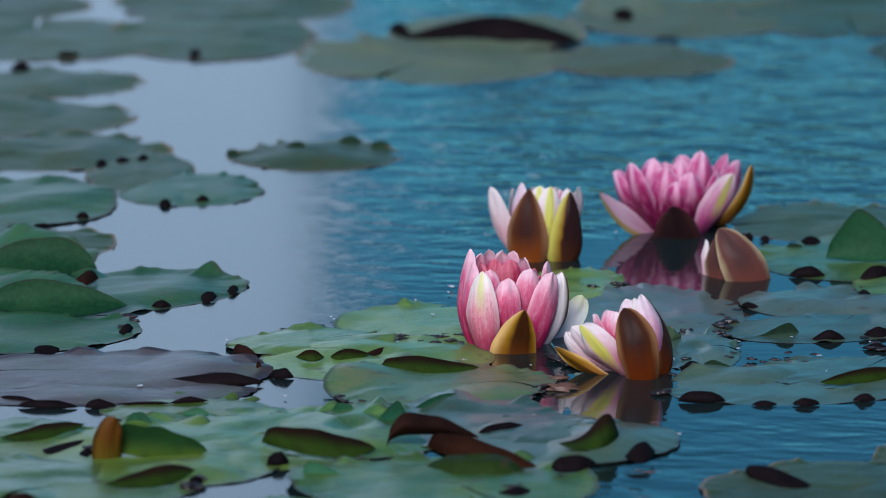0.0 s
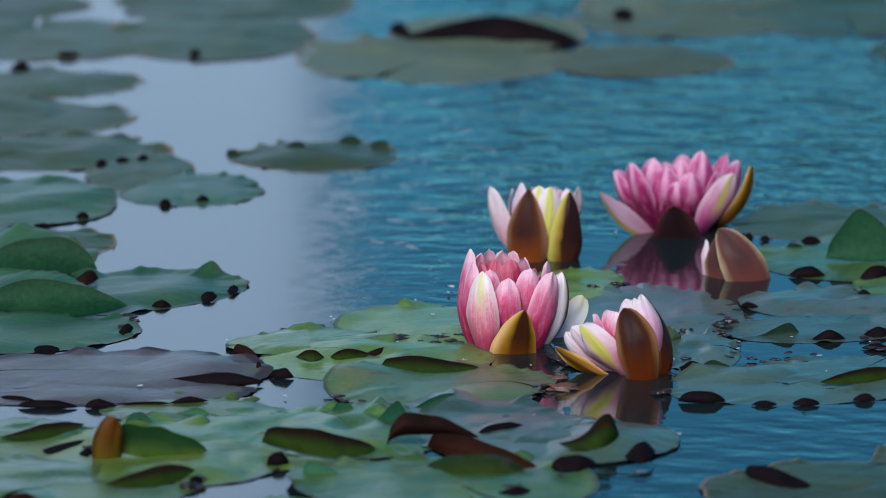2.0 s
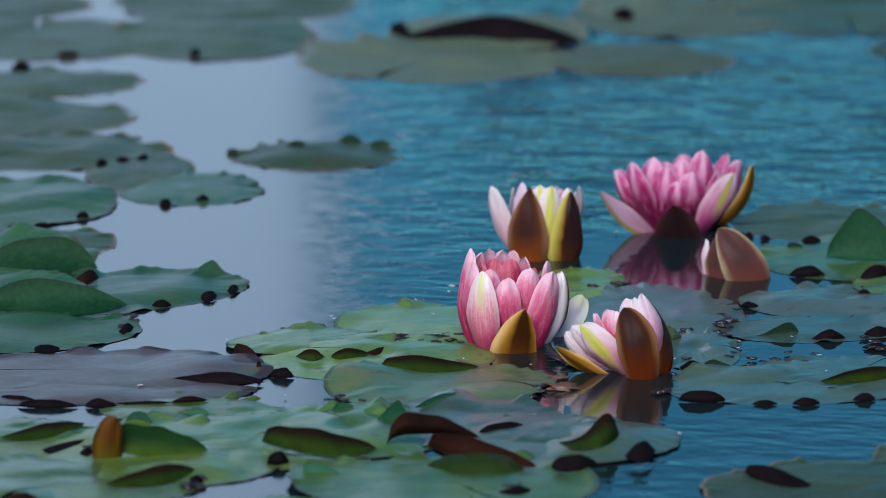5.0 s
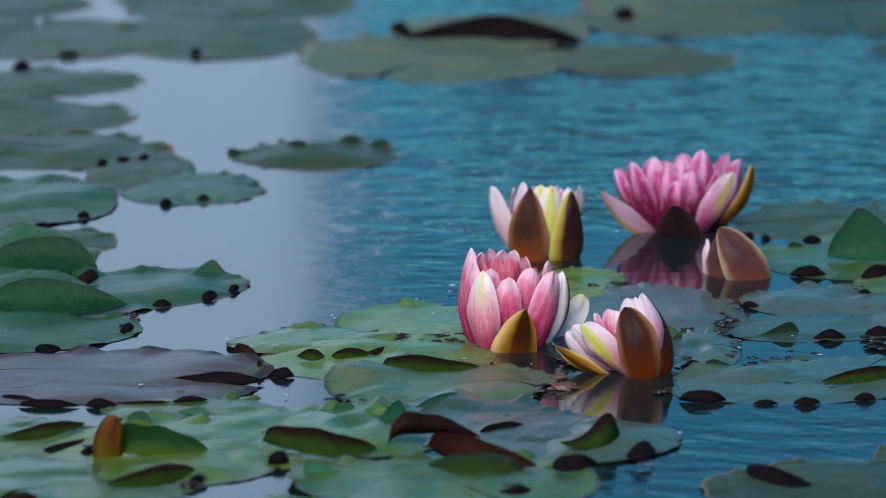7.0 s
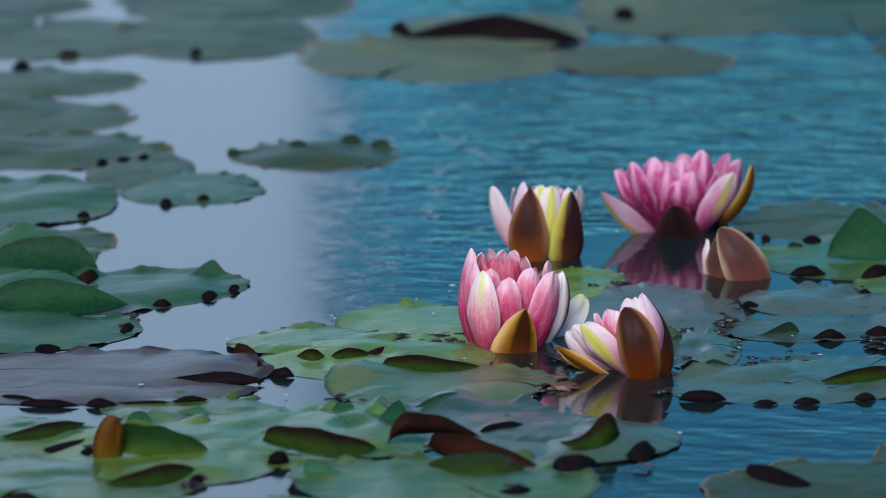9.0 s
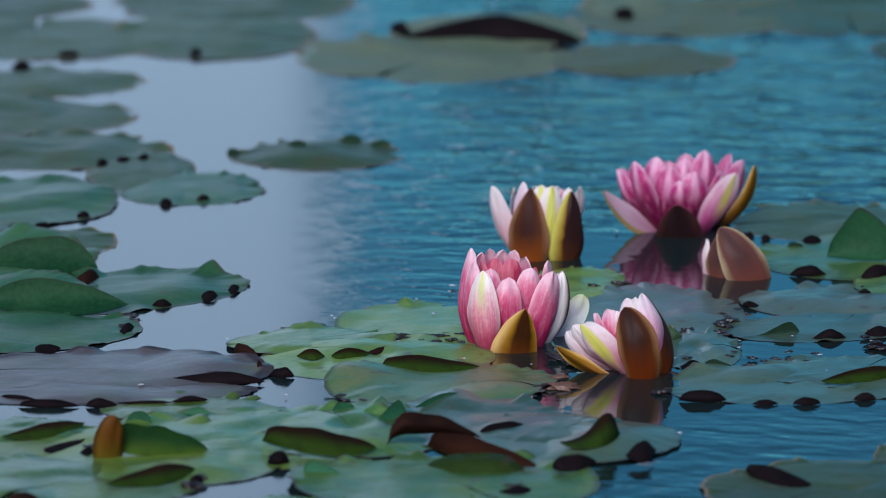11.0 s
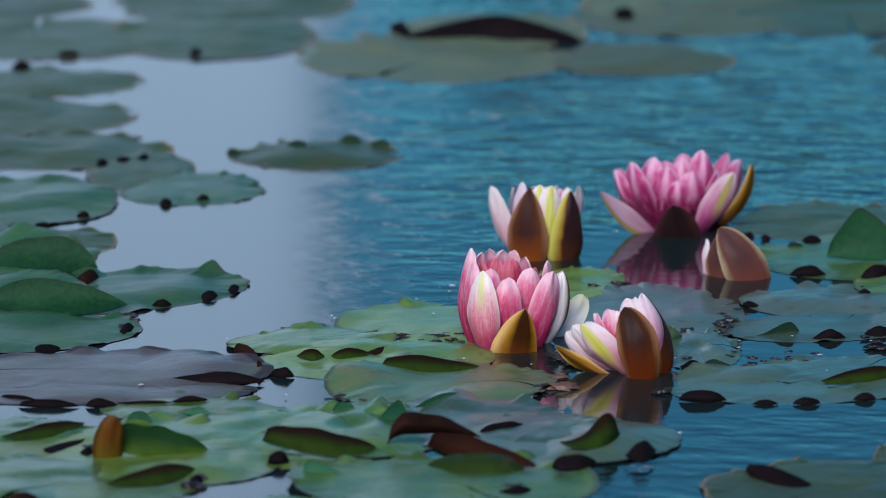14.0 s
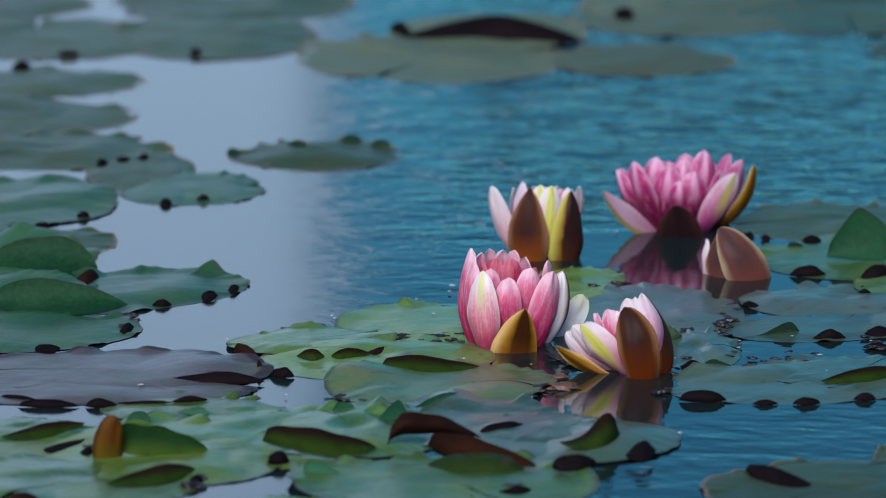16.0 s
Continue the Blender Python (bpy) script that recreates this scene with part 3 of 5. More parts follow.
lily_pad(0.169, 5.171, 0.039, 0.108, 0.0035, "dull green lily pad in the far raft", top=ASHEN, under=DARKUNDER, notch=192, ruffle=0.0020, seed=16)
lily_pad(0.370, 5.116, 0.107, 0.135, 0.0024, "dull green lily pad in the far raft", top=DULL, notch=269, ruffle=0.0020, seed=17)
lily_pad(0.433, 4.910, 0.055, 0.076, 0.0017, "dull green lily pad in the far raft", top=DULL, notch=346, ruffle=0.0020, seed=18)
lily_pad(-0.317, 4.047, 0.078, 0.064, 0.0017, "pale green lily pad", top=DULL, notch=63, ruffle=0.0020, seed=19)
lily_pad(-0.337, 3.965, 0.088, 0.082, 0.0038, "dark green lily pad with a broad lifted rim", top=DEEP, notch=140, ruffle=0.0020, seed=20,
         curls=((57, 33.1, 0.0129, 0.060, 0.12), (11, 18.7, 0.0097, 0.050, 0.12),))
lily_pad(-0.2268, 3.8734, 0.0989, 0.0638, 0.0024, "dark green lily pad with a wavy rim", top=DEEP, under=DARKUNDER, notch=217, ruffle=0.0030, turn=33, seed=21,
         curls=((95, 16.7, 0.0030, 0.024, 0.12), (62, 17.0, 0.0030, 0.024, 0.12), (13, 12.4, 0.0022, 0.022, 0.12),))
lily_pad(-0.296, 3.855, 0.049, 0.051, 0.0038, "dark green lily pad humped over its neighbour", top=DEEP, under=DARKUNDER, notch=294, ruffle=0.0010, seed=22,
         curls=((74, 66.6, 0.0095, 0.060, 0.12),))
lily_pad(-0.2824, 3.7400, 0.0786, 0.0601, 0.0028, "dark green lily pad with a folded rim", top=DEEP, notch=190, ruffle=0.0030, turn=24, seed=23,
         curls=((34, 17.4, 0.0029, 0.024, 0.12),))
lily_pad(0.001, 3.768, 0.076, 0.072, 0.0017, "green lily pad under the pink bloom", top=FRESH, notch=300, ruffle=0.0025, seed=24,
         curls=((164, 25.3, 0.0043, 0.028, 0.12), (129, 13.1, 0.0022, 0.022, 0.12),))
lily_pad(-0.045, 3.659, 0.079, 0.069, 0.0024, "fresh green lily pad with an arched rim", top=FRESH, under=RUST, notch=160, ruffle=0.0020, seed=25)
lily_pad(-0.0883, 3.7040, 0.0577, 0.0410, 0.0049, "fresh green lily pad with a scalloped rusty rim", top=FRESH, under=RUSTY, notch=20, ruffle=0.0015, turn=12, seed=26,
         curls=((103, 18.1, 0.0028, 0.024, 0.12), (14, 20.9, 0.0049, 0.030, 0.12),))
lily_pad(-0.0013, 3.5770, 0.0777, 0.0613, 0.0038, "green lily pad with rosy patches", top=BLUSH, notch=330, ruffle=0.0020, turn=17, seed=27,
         curls=((155, 36.1, 0.0088, 0.060, 0.12), (89, 15.6, 0.0014, 0.020, 0.12),))
lily_pad(-0.218, 3.620, 0.107, 0.061, 0.0028, "purplish grey lily pad lying awash", top=PURPLE, under=DARKUNDER, notch=180, ruffle=0.0020, seed=28,
         curls=((130, 13.6, 0.0024, 0.022, 0.12), (103, 7.1, 0.0032, 0.026, 0.12), (81, 14.1, 0.0028, 0.024, 0.12), (60, 12.1, 0.0024, 0.024, 0.12), (35, 12.2, 0.0028, 0.024, 0.12),))
lily_pad(-0.234, 3.568, 0.113, 0.046, 0.0017, "purplish grey lily pad lying awash", top=PURPLE, under=DARKUNDER, notch=20, ruffle=0.0020, seed=29)
lily_pad(-0.161, 3.513, 0.060, 0.042, 0.0017, "green lily pad beside the purplish ones", top=MOSS, notch=300, ruffle=0.0020, seed=30)
lily_pad(-0.112, 3.446, 0.091, 0.065, 0.0020, "green lily pad with bumps along its rim", notch=300, ruffle=0.0030, seed=31,
         curls=((143, 9.5, 0.0030, 0.024, 0.12), (124, 7.9, 0.0046, 0.030, 0.12), (101, 8.5, 0.0033, 0.026, 0.12), (70, 12.5, 0.0047, 0.030, 0.12), (32, 14.8, 0.0079, 0.038, 0.12),))
lily_pad(-0.260, 3.422, 0.046, 0.054, 0.0017, "green lily pad with a nibbled rim", top=MOSS, under=DARKUNDER, notch=344, ruffle=0.0020, seed=32)
lily_pad(-0.269, 3.447, 0.049, 0.034, 0.0031, "lily pad with a dark upturned crease", under=OLIVE, notch=60, ruffle=0.0020, seed=33)
lily_pad(-0.057, 3.448, 0.062, 0.074, 0.0031, "green lily pad with a lifted olive rim", under=RUST, notch=120, ruffle=0.0020, seed=34)
lily_pad(-0.173, 3.389, 0.080, 0.086, 0.0028, "green lily pad with a rusty upright flap", top=MOSS, under=OLIVE, notch=60, ruffle=0.0020, seed=35,
         curls=((106, 8.3, 0.0059, 0.034, 0.12), (73, 9.2, 0.0032, 0.026, 0.12),))
lily_pad(0.020, 3.468, 0.061, 0.073, 0.0031, "grey-green lily pad with a brown upturned flap", top=SLATE, notch=200, ruffle=0.0020, seed=37,
         curls=((111, 23.1, 0.0067, 0.060, 0.12),))
lily_pad(0.068, 3.426, 0.080, 0.067, 0.0038, "lily pad with a broad brown upturned flap", top=SLATE, notch=60, ruffle=0.0020, seed=38)
lily_pad(0.065, 3.446, 0.049, 0.045, 0.0053, "green lily pad with a dark arched rim", top=SLATE, under=RUST, notch=40, ruffle=0.0020, seed=39)
lily_pad(-0.229, 3.316, 0.084, 0.070, 0.0024, "green lily pad at the pond's near side", top=GREEN, under=RUST, notch=240, ruffle=0.0020, seed=40)
lily_pad(0.000, 3.314, 0.095, 0.075, 0.0024, "green lily pad at the pond's near side", notch=300, ruffle=0.0030, seed=41,
         curls=((173, 38.6, 0.0050, 0.060, 0.12), (28, 20.4, 0.0044, 0.028, 0.12),))
lily_pad(-0.085, 3.241, 0.037, 0.046, 0.0017, "green lily pad at the pond's near side", notch=34, ruffle=0.0020, seed=42)
lily_pad(0.036, 3.251, 0.024, 0.043, 0.0017, "green lily pad at the pond's near side", notch=111, ruffle=0.0020, seed=43)
lily_pad(0.293, 4.129, 0.086, 0.076, 0.0017, "dull green lily pad with dark rim spots", top=DULL, under=DARKUNDER, notch=188, ruffle=0.0020, seed=44)
lily_pad(0.301, 3.989, 0.082, 0.077, 0.0024, "green lily pad with a tall upturned fold", under=DARKUNDER, notch=90, ruffle=0.0020, seed=45,
         curls=((93, 20.0, 0.0061, 0.060, 0.12),))
lily_pad(0.339, 3.889, 0.050, 0.064, 0.0038, "green lily pad with a dark rim", under=DARKUNDER, notch=342, ruffle=0.0020, seed=46)
lily_pad(0.148, 3.799, 0.061, 0.093, 0.0017, "bluish grey-green lily pad under the spent bloom", top=GREY, under=DARKUNDER, notch=255, ruffle=0.0020, seed=47)
lily_pad(0.097, 3.901, 0.034, 0.055, 0.0024, "small green lily pad by the white bloom", top=FRESH, under=DARKUNDER, notch=136, ruffle=0.0020, seed=48)
lily_pad(0.276, 3.841, 0.069, 0.057, 0.0020, "grey-green lily pad with a turned-down tip", top=GREY, under=DARKUNDER, notch=60, ruffle=0.0020, seed=49,
         curls=((81, 11.6, 0.0018, 0.022, 0.12),))
lily_pad(0.2727, 3.7670, 0.0876, 0.0500, 0.0024, "green lily pad with dark lens-shaped rim folds", top=SLATE, under=DARKUNDER, notch=60, ruffle=0.0020, turn=23, seed=50)
lily_pad(0.169, 3.681, 0.031, 0.056, 0.0020, "green lily pad behind the leaning bloom", top=SLATE, under=DARKUNDER, notch=7, ruffle=0.0020, seed=51)
lily_pad(0.2401, 3.5890, 0.1005, 0.0600, 0.0020, "green lily pad with a dark oval rim fold", top=SLATE, under=DARKUNDER, notch=25, ruffle=0.0020, turn=14, seed=52,
         curls=((141, 14.3, 0.0048, 0.030, 0.12),))
lily_pad(0.274, 3.615, 0.074, 0.049, 0.0035, "green lily pad with an arched olive rim", top=SLATE, under=RUST, notch=70, ruffle=0.0020, seed=53,
         curls=((123, 17.9, 0.0017, 0.020, 0.12),))
lily_pad(0.227, 3.297, 0.072, 0.062, 0.0017, "dull green lily pad", top=DULL, notch=238, ruffle=0.0020, seed=54)
lily_pad(0.243, 3.331, 0.065, 0.040, 0.0031, "dull green lily pad with a lens-shaped fold", top=DULL, under=RUST, notch=60, ruffle=0.0020, seed=55)
lily_pad(0.296, 3.380, 0.031, 0.039, 0.0017, "dull green lily pad", top=DULL, under=DARKUNDER, notch=32, ruffle=0.0020, seed=56)
lily_pad(-0.077, 3.371, 0.033, 0.028, 0.0013, "green lily pad tucked under an olive fold", top=MOSS, under=DARKUNDER, notch=109, ruffle=0.0010, seed=57)
# an added patch, not a leaf: the brown flap's reflection as plain colour
lily_pad(0.0200, 3.3460, 0.0300, 0.0240, 0.0049, "dark olive patch painting the brown flap's reflection", top=FLAP_MIRROR, under=DARKUNDER, notch=80, ruffle=0.0010, seed=59)

# ---- the rolled and folded rims of the leaves ----
rolled_rim(PADS[33], (-0.2765, 3.4193), (-0.2259, 3.4561), 3.8, 0.57, 17.4, (RIM_OLIVE, GREEN), low=0.0045)
rolled_rim(PADS[35], (-0.2037, 3.2974), (-0.1511, 3.3332), 6.1, 0.62, 22.0, (RIM_OLIVE, GREEN), low=0.0045)
rolled_rim(PADS[34], (-0.1128, 3.4071), (-0.0416, 3.3891), 10.5, 0.26, 22.0, (RIM_OLIVE, GREEN), low=0.0045)
rolled_rim(PADS[37], (-0.0351, 3.3981), (0.0233, 3.4162), 18.1, 0.31, 0.0, (RIM_BROWN, GREEN), low=0.0045, arch=0.28)
rolled_rim(PADS[38], (-0.0102, 3.3951), (0.0573, 3.3420), 11.5, 0.26, 12.7, (RIM_RUST, GREEN), low=0.0045)
rolled_rim(PADS[39], (0.0216, 3.4358), (0.0563, 3.4543), 5.8, 0.41, 8.9, (RIM_DARK, RIM_DARK))
rolled_rim(PADS[38], (0.0713, 3.3874), (0.1097, 3.4085), 14.7, 0.80, 22.0, (RIM_OLIVE, GREEN), low=0.0085)
rolled_rim(PADS[38], (0.0658, 3.3370), (0.0937, 3.3486), 6.6, 0.44, 10.6, (RIM_DARK, RIM_DARK), low=0.0050)
rolled_rim(PADS[38], (0.1115, 3.3663), (0.1312, 3.3811), 7.3, 0.55, 19.4, (RIM_DARK, RIM_DARK), low=0.0050)
rolled_rim(PADS[35], (-0.1083, 3.3614), (-0.0944, 3.3629), 7.9, 0.50, 2.9, (RIM_DARK, RIM_DARK), low=0.0010)
rolled_rim(PADS[40], (-0.1551, 3.3059), (-0.1452, 3.3144), 5.6, 0.50, 2.8, (RIM_DARK, RIM_DARK), low=0.0010)
rolled_rim(PADS[55], (0.1841, 3.3377), (0.2239, 3.3033), 6.8, 0.22, 20.6, (RIM_DARK, RIM_DARK))
rolled_rim(PADS[41], (0.0326, 3.2863), (0.0531, 3.2920), 2.7, 0.58, 14.1, (RIM_DARK, RIM_DARK))
rolled_rim(PADS[40], (-0.2608, 3.2596), (-0.2419, 3.2596), 3.8, 0.54, 8.1, (RIM_BROWN, GREEN), low=0.0045)
rolled_rim(PADS[32], (-0.2250, 3.3846), (-0.2161, 3.3876), 3.5, 0.58, 13.3, (RIM_DARK, RIM_DARK))
rolled_rim(PADS[32], (-0.2485, 3.3965), (-0.2204, 3.4236), 1.2, 0.59, 17.0, (RIM_DARK, RIM_DARK))
rolled_rim(PADS[29], (-0.2734, 3.5197), (-0.2342, 3.5181), 4.3, 0.42, 3.1, (RIM_DARK, RIM_DARK), low=0.0010)
rolled_rim(PADS[29], (-0.2298, 3.5180), (-0.2096, 3.5204), 4.6, 0.45, 3.1, (RIM_DARK, RIM_DARK), low=0.0010)
rolled_rim(PADS[28], (-0.1868, 3.5872), (-0.1166, 3.5839), 5.8, 0.62, 6.1, (RIM_DARK, RIM_DARK))
rolled_rim(PADS[29], (-0.2102, 3.5236), (-0.1750, 3.5236), 1.2, 0.67, 0.0, (RIM_DARK, RIM_DARK))
rolled_rim(PADS[29], (-0.1758, 3.5252), (-0.1513, 3.5316), 3.0, 0.51, 0.1, (RIM_DARK, RIM_DARK))
rolled_rim(PADS[29], (-0.2862, 3.5447), (-0.2629, 3.5350), 2.1, 0.48, 3.2, (RIM_DARK, RIM_DARK), low=0.0010)
rolled_rim(PADS[25], (-0.1403, 3.6592), (-0.1231, 3.6488), 7.0, 0.38, 2.9, (RIM_BROWN, GREEN), low=0.0045)
rolled_rim(PADS[25], (-0.0979, 3.6488), (-0.0788, 3.6488), 5.0, 0.53, 6.7, (RIM_OLIVE, GREEN), low=0.0045)
rolled_rim(PADS[26], (-0.0747, 3.6488), (-0.0485, 3.6592), 4.4, 0.41, 9.2, (RIM_OLIVE, GREEN), low=0.0045)
rolled_rim(PADS[26], (-0.0504, 3.6609), (-0.0348, 3.6800), 1.2, 0.52, 8.1, (RIM_BROWN, GREEN), low=0.0045)
rolled_rim(PADS[28], (-0.1151, 3.6067), (-0.0979, 3.6033), 5.7, 0.52, 3.3, (RIM_DARK, RIM_DARK), low=0.0010)
rolled_rim(PADS[25], (-0.0406, 3.6249), (0.0238, 3.6181), 6.5, 0.27, 16.4, (RIM_OLIVE, GREEN), low=0.0045)
rolled_rim(PADS[52], (0.1514, 3.5343), (0.1820, 3.5343), 7.1, 0.45, 3.1, (RIM_DARK, RIM_DARK), low=0.0010)
rolled_rim(PADS[52], (0.1983, 3.5255), (0.2150, 3.5255), 2.4, 0.48, 3.1, (RIM_DARK, RIM_DARK), low=0.0010)
rolled_rim(PADS[52], (0.2245, 3.5259), (0.2423, 3.5267), 3.7, 0.47, 3.1, (RIM_DARK, RIM_DARK), low=0.0010)
rolled_rim(PADS[52], (0.2645, 3.5375), (0.2792, 3.5391), 3.9, 0.50, 3.2, (RIM_DARK, RIM_DARK), low=0.0010)
rolled_rim(PADS[53], (0.2454, 3.5746), (0.3024, 3.6012), 6.0, 0.63, 9.9, (RIM_OLIVE, GREEN), low=0.0045)
rolled_rim(PADS[50], (0.2084, 3.7269), (0.2423, 3.7377), 8.2, 0.74, 3.5, (RIM_MURK, RIM_MURK), hollow=True, low=0.0010)
rolled_rim(PADS[50], (0.2497, 3.7205), (0.2724, 3.7223), 5.7, 0.53, 3.5, (RIM_DARK, RIM_DARK), low=0.0010)
rolled_rim(PADS[50], (0.2852, 3.7303), (0.3049, 3.7374), 4.6, 0.54, 9.0, (RIM_DARK, RIM_DARK))
rolled_rim(PADS[50], (0.2813, 3.6928), (0.2991, 3.6919), 3.1, 0.53, 3.4, (RIM_DARK, RIM_DARK), low=0.0010)
rolled_rim(PADS[45], (0.2462, 3.9300), (0.2729, 3.9310), 7.0, 0.50, 3.9, (RIM_DARK, RIM_DARK), low=0.0010)
rolled_rim(PADS[45], (0.2965, 3.9178), (0.3204, 3.9257), 8.2, 0.52, 7.8, (RIM_DARK, RIM_DARK))
rolled_rim(PADS[49], (0.2070, 3.8258), (0.2203, 3.8183), 3.6, 0.40, 3.7, (RIM_DARK, RIM_DARK), low=0.0010)
rolled_rim(PADS[44], (0.2629, 4.0497), (0.2773, 4.0476), 4.0, 0.51, 13.3, (RIM_DARK, RIM_DARK))
rolled_rim(PADS[44], (0.2217, 4.0694), (0.2292, 4.0694), 3.4, 0.50, 4.1, (RIM_DARK, RIM_DARK), low=0.0010)
rolled_rim(PADS[44], (0.2332, 4.0599), (0.2403, 4.0599), 3.2, 0.47, 4.1, (RIM_DARK, RIM_DARK), low=0.0010)
rolled_rim(PADS[44], (0.2497, 4.0227), (0.2637, 4.0227), 4.2, 0.44, 12.2, (RIM_MURK, RIM_MURK), hollow=True)
rolled_rim(PADS[51], (0.1564, 3.6292), (0.1712, 3.6343), 3.6, 0.56, 11.1, (RIM_DARK, RIM_DARK))
rolled_rim(PADS[46], (0.2910, 3.8635), (0.2999, 3.8559), 3.6, 0.50, 11.2, (RIM_DARK, RIM_DARK))
rolled_rim(PADS[51], (0.1716, 3.6258), (0.1922, 3.6207), 5.7, 0.32, 8.3, (RIM_MURK, RIM_MURK), hollow=True)
rolled_rim(PADS[23], (-0.2742, 3.6843), (-0.2568, 3.6843), 2.7, 0.43, 13.7, (RIM_DARK, RIM_DARK))
rolled_rim(PADS[21], (-0.2027, 3.8270), (-0.1890, 3.8279), 4.2, 0.51, 3.7, (RIM_DARK, RIM_DARK), low=0.0010)
rolled_rim(PADS[21], (-0.1696, 3.8521), (-0.1583, 3.8559), 3.6, 0.52, 13.1, (RIM_DARK, RIM_DARK))
rolled_rim(PADS[21], (-0.1518, 3.8731), (-0.1441, 3.8808), 3.3, 0.50, 15.1, (RIM_DARK, RIM_DARK))
rolled_rim(PADS[23], (-0.2205, 3.7392), (-0.2112, 3.7519), 4.0, 0.54, 15.5, (RIM_DARK, RIM_DARK))
rolled_rim(PADS[20], (-0.2672, 3.8883), (-0.2443, 3.9058), 6.7, 0.73, 16.5, (RIM_BROWN, GREEN), low=0.0045)
rolled_rim(PADS[9], (-0.2162, 4.1944), (-0.2059, 4.1944), 4.6, 0.50, 4.4, (RIM_DARK, RIM_DARK), low=0.0010)
rolled_rim(PADS[9], (-0.1886, 4.2096), (-0.1778, 4.2107), 4.2, 0.48, 4.4, (RIM_DARK, RIM_DARK), low=0.0010)
rolled_rim(PADS[10], (-0.2755, 4.1419), (-0.2650, 4.1430), 4.8, 0.48, 4.3, (RIM_DARK, RIM_DARK), low=0.0010)
rolled_rim(PADS[10], (-0.3049, 4.1027), (-0.2917, 4.1070), 2.6, 0.50, 8.4, (RIM_DARK, RIM_DARK))
rolled_rim(PADS[10], (-0.3283, 4.0899), (-0.3092, 4.0920), 2.8, 0.52, 9.5, (RIM_DARK, RIM_DARK))
rolled_rim(PADS[7], (-0.2731, 4.3553), (-0.2642, 4.3553), 4.1, 0.50, 16.6, (RIM_DARK, RIM_DARK))
rolled_rim(PADS[7], (-0.2587, 4.3673), (-0.2468, 4.3698), 3.4, 0.48, 15.4, (RIM_DARK, RIM_DARK))
rolled_rim(PADS[7], (-0.2426, 4.3746), (-0.2316, 4.3795), 3.6, 0.52, 14.4, (RIM_DARK, RIM_DARK))
rolled_rim(PADS[5], (-0.3744, 4.8027), (-0.3561, 4.8056), 6.2, 0.53, 22.0, (RIM_DARK, RIM_DARK))
rolled_rim(PADS[3], (-0.3389, 4.8706), (-0.3183, 4.8736), 5.3, 0.48, 5.9, (RIM_DARK, RIM_DARK), low=0.0010)
rolled_rim(PADS[4], (-0.2232, 4.8766), (-0.2123, 4.8766), 5.0, 0.50, 20.7, (RIM_DARK, RIM_DARK))
rolled_rim(PADS[16], (0.1550, 5.0857), (0.1746, 5.0857), 8.4, 0.50, 22.0, (RIM_DARK, RIM_DARK))
rolled_rim(PADS[13], (-0.0363, 4.9650), (0.1227, 4.9464), 20.5, 0.53, 22.0, (RIM_DARK, RIM_DARK))
rolled_rim(PADS[13], (-0.0489, 5.0088), (-0.0273, 4.9774), 9.4, 0.43, 22.0, (RIM_DARK, RIM_DARK))
rolled_rim(PADS[20], (-0.3419, 3.9518), (-0.2472, 3.9399), 23.0, 0.65, 45.0, (RIM_GREEN, RIM_GREEN), hollow=True, low=0.0040)
rolled_rim(PADS[22], (-0.3186, 3.8125), (-0.2190, 3.8162), 18.1, 0.39, 27.1, (RIM_GREEN, RIM_GREEN), hollow=True, low=0.0040)
rolled_rim(PADS[45], (0.2765, 3.9801), (0.3287, 3.9801), 32.8, 0.48, 8.0, (RIM_GREEN, RIM_GREEN), hollow=True, low=0.0040)
rolled_rim(PADS[31], (-0.2017, 3.3823), (-0.1453, 3.3852), 18.9, 0.15, 9.1, (RIM_VIVID, RIM_VIVID), hollow=True, low=0.0040)
rolled_rim(PADS[11], (-0.1268, 4.4213), (-0.1070, 4.4213), 6.9, 0.50, 4.9, (RIM_MURK, DULL), hollow=True)
rolled_rim(PADS[11], (-0.0837, 4.4562), (-0.0646, 4.4562), 4.6, 0.48, 5.0, (RIM_MURK, DULL), hollow=True)
rolled_rim(PADS[11], (-0.0584, 4.4362), (-0.0417, 4.4362), 4.1, 0.46, 4.9, (RIM_MURK, DULL), hollow=True)
rolled_rim(PADS[11], (-0.1727, 4.4056), (-0.1619, 4.4056), 3.9, 0.42, 4.8, (RIM_MURK, DULL), hollow=True, low=0.0010)
rolled_rim(PADS[31], (-0.2005, 3.4613), (-0.1840, 3.4598), 7.1, 0.50, 0.8, (LOBE, LOBE), hollow=True, low=0.0040)
rolled_rim(PADS[30], (-0.1659, 3.4848), (-0.1487, 3.4848), 4.1, 0.54, 4.6, (LOBE, LOBE), hollow=True, low=0.0040)
rolled_rim(PADS[27], (-0.0177, 3.5022), (0.0167, 3.5326), 5.2, 0.53, 0.0, (LOBE, LOBE), hollow=True, low=0.0040)
rolled_rim(PADS[37], (-0.0460, 3.4551), (-0.0222, 3.4816), 10.5, 0.67, 6.7, (LOBE, LOBE), hollow=True, low=0.0040)
rolled_rim(PADS[31], (-0.0715, 3.4848), (-0.0554, 3.4927), 6.9, 0.44, 1.9, (LOBE, LOBE), hollow=True, low=0.0040)
rolled_rim(PADS[35], (-0.0855, 3.3237), (-0.0632, 3.3266), 6.9, 0.23, 3.4, (LOBE, LOBE), hollow=True, low=0.0040)


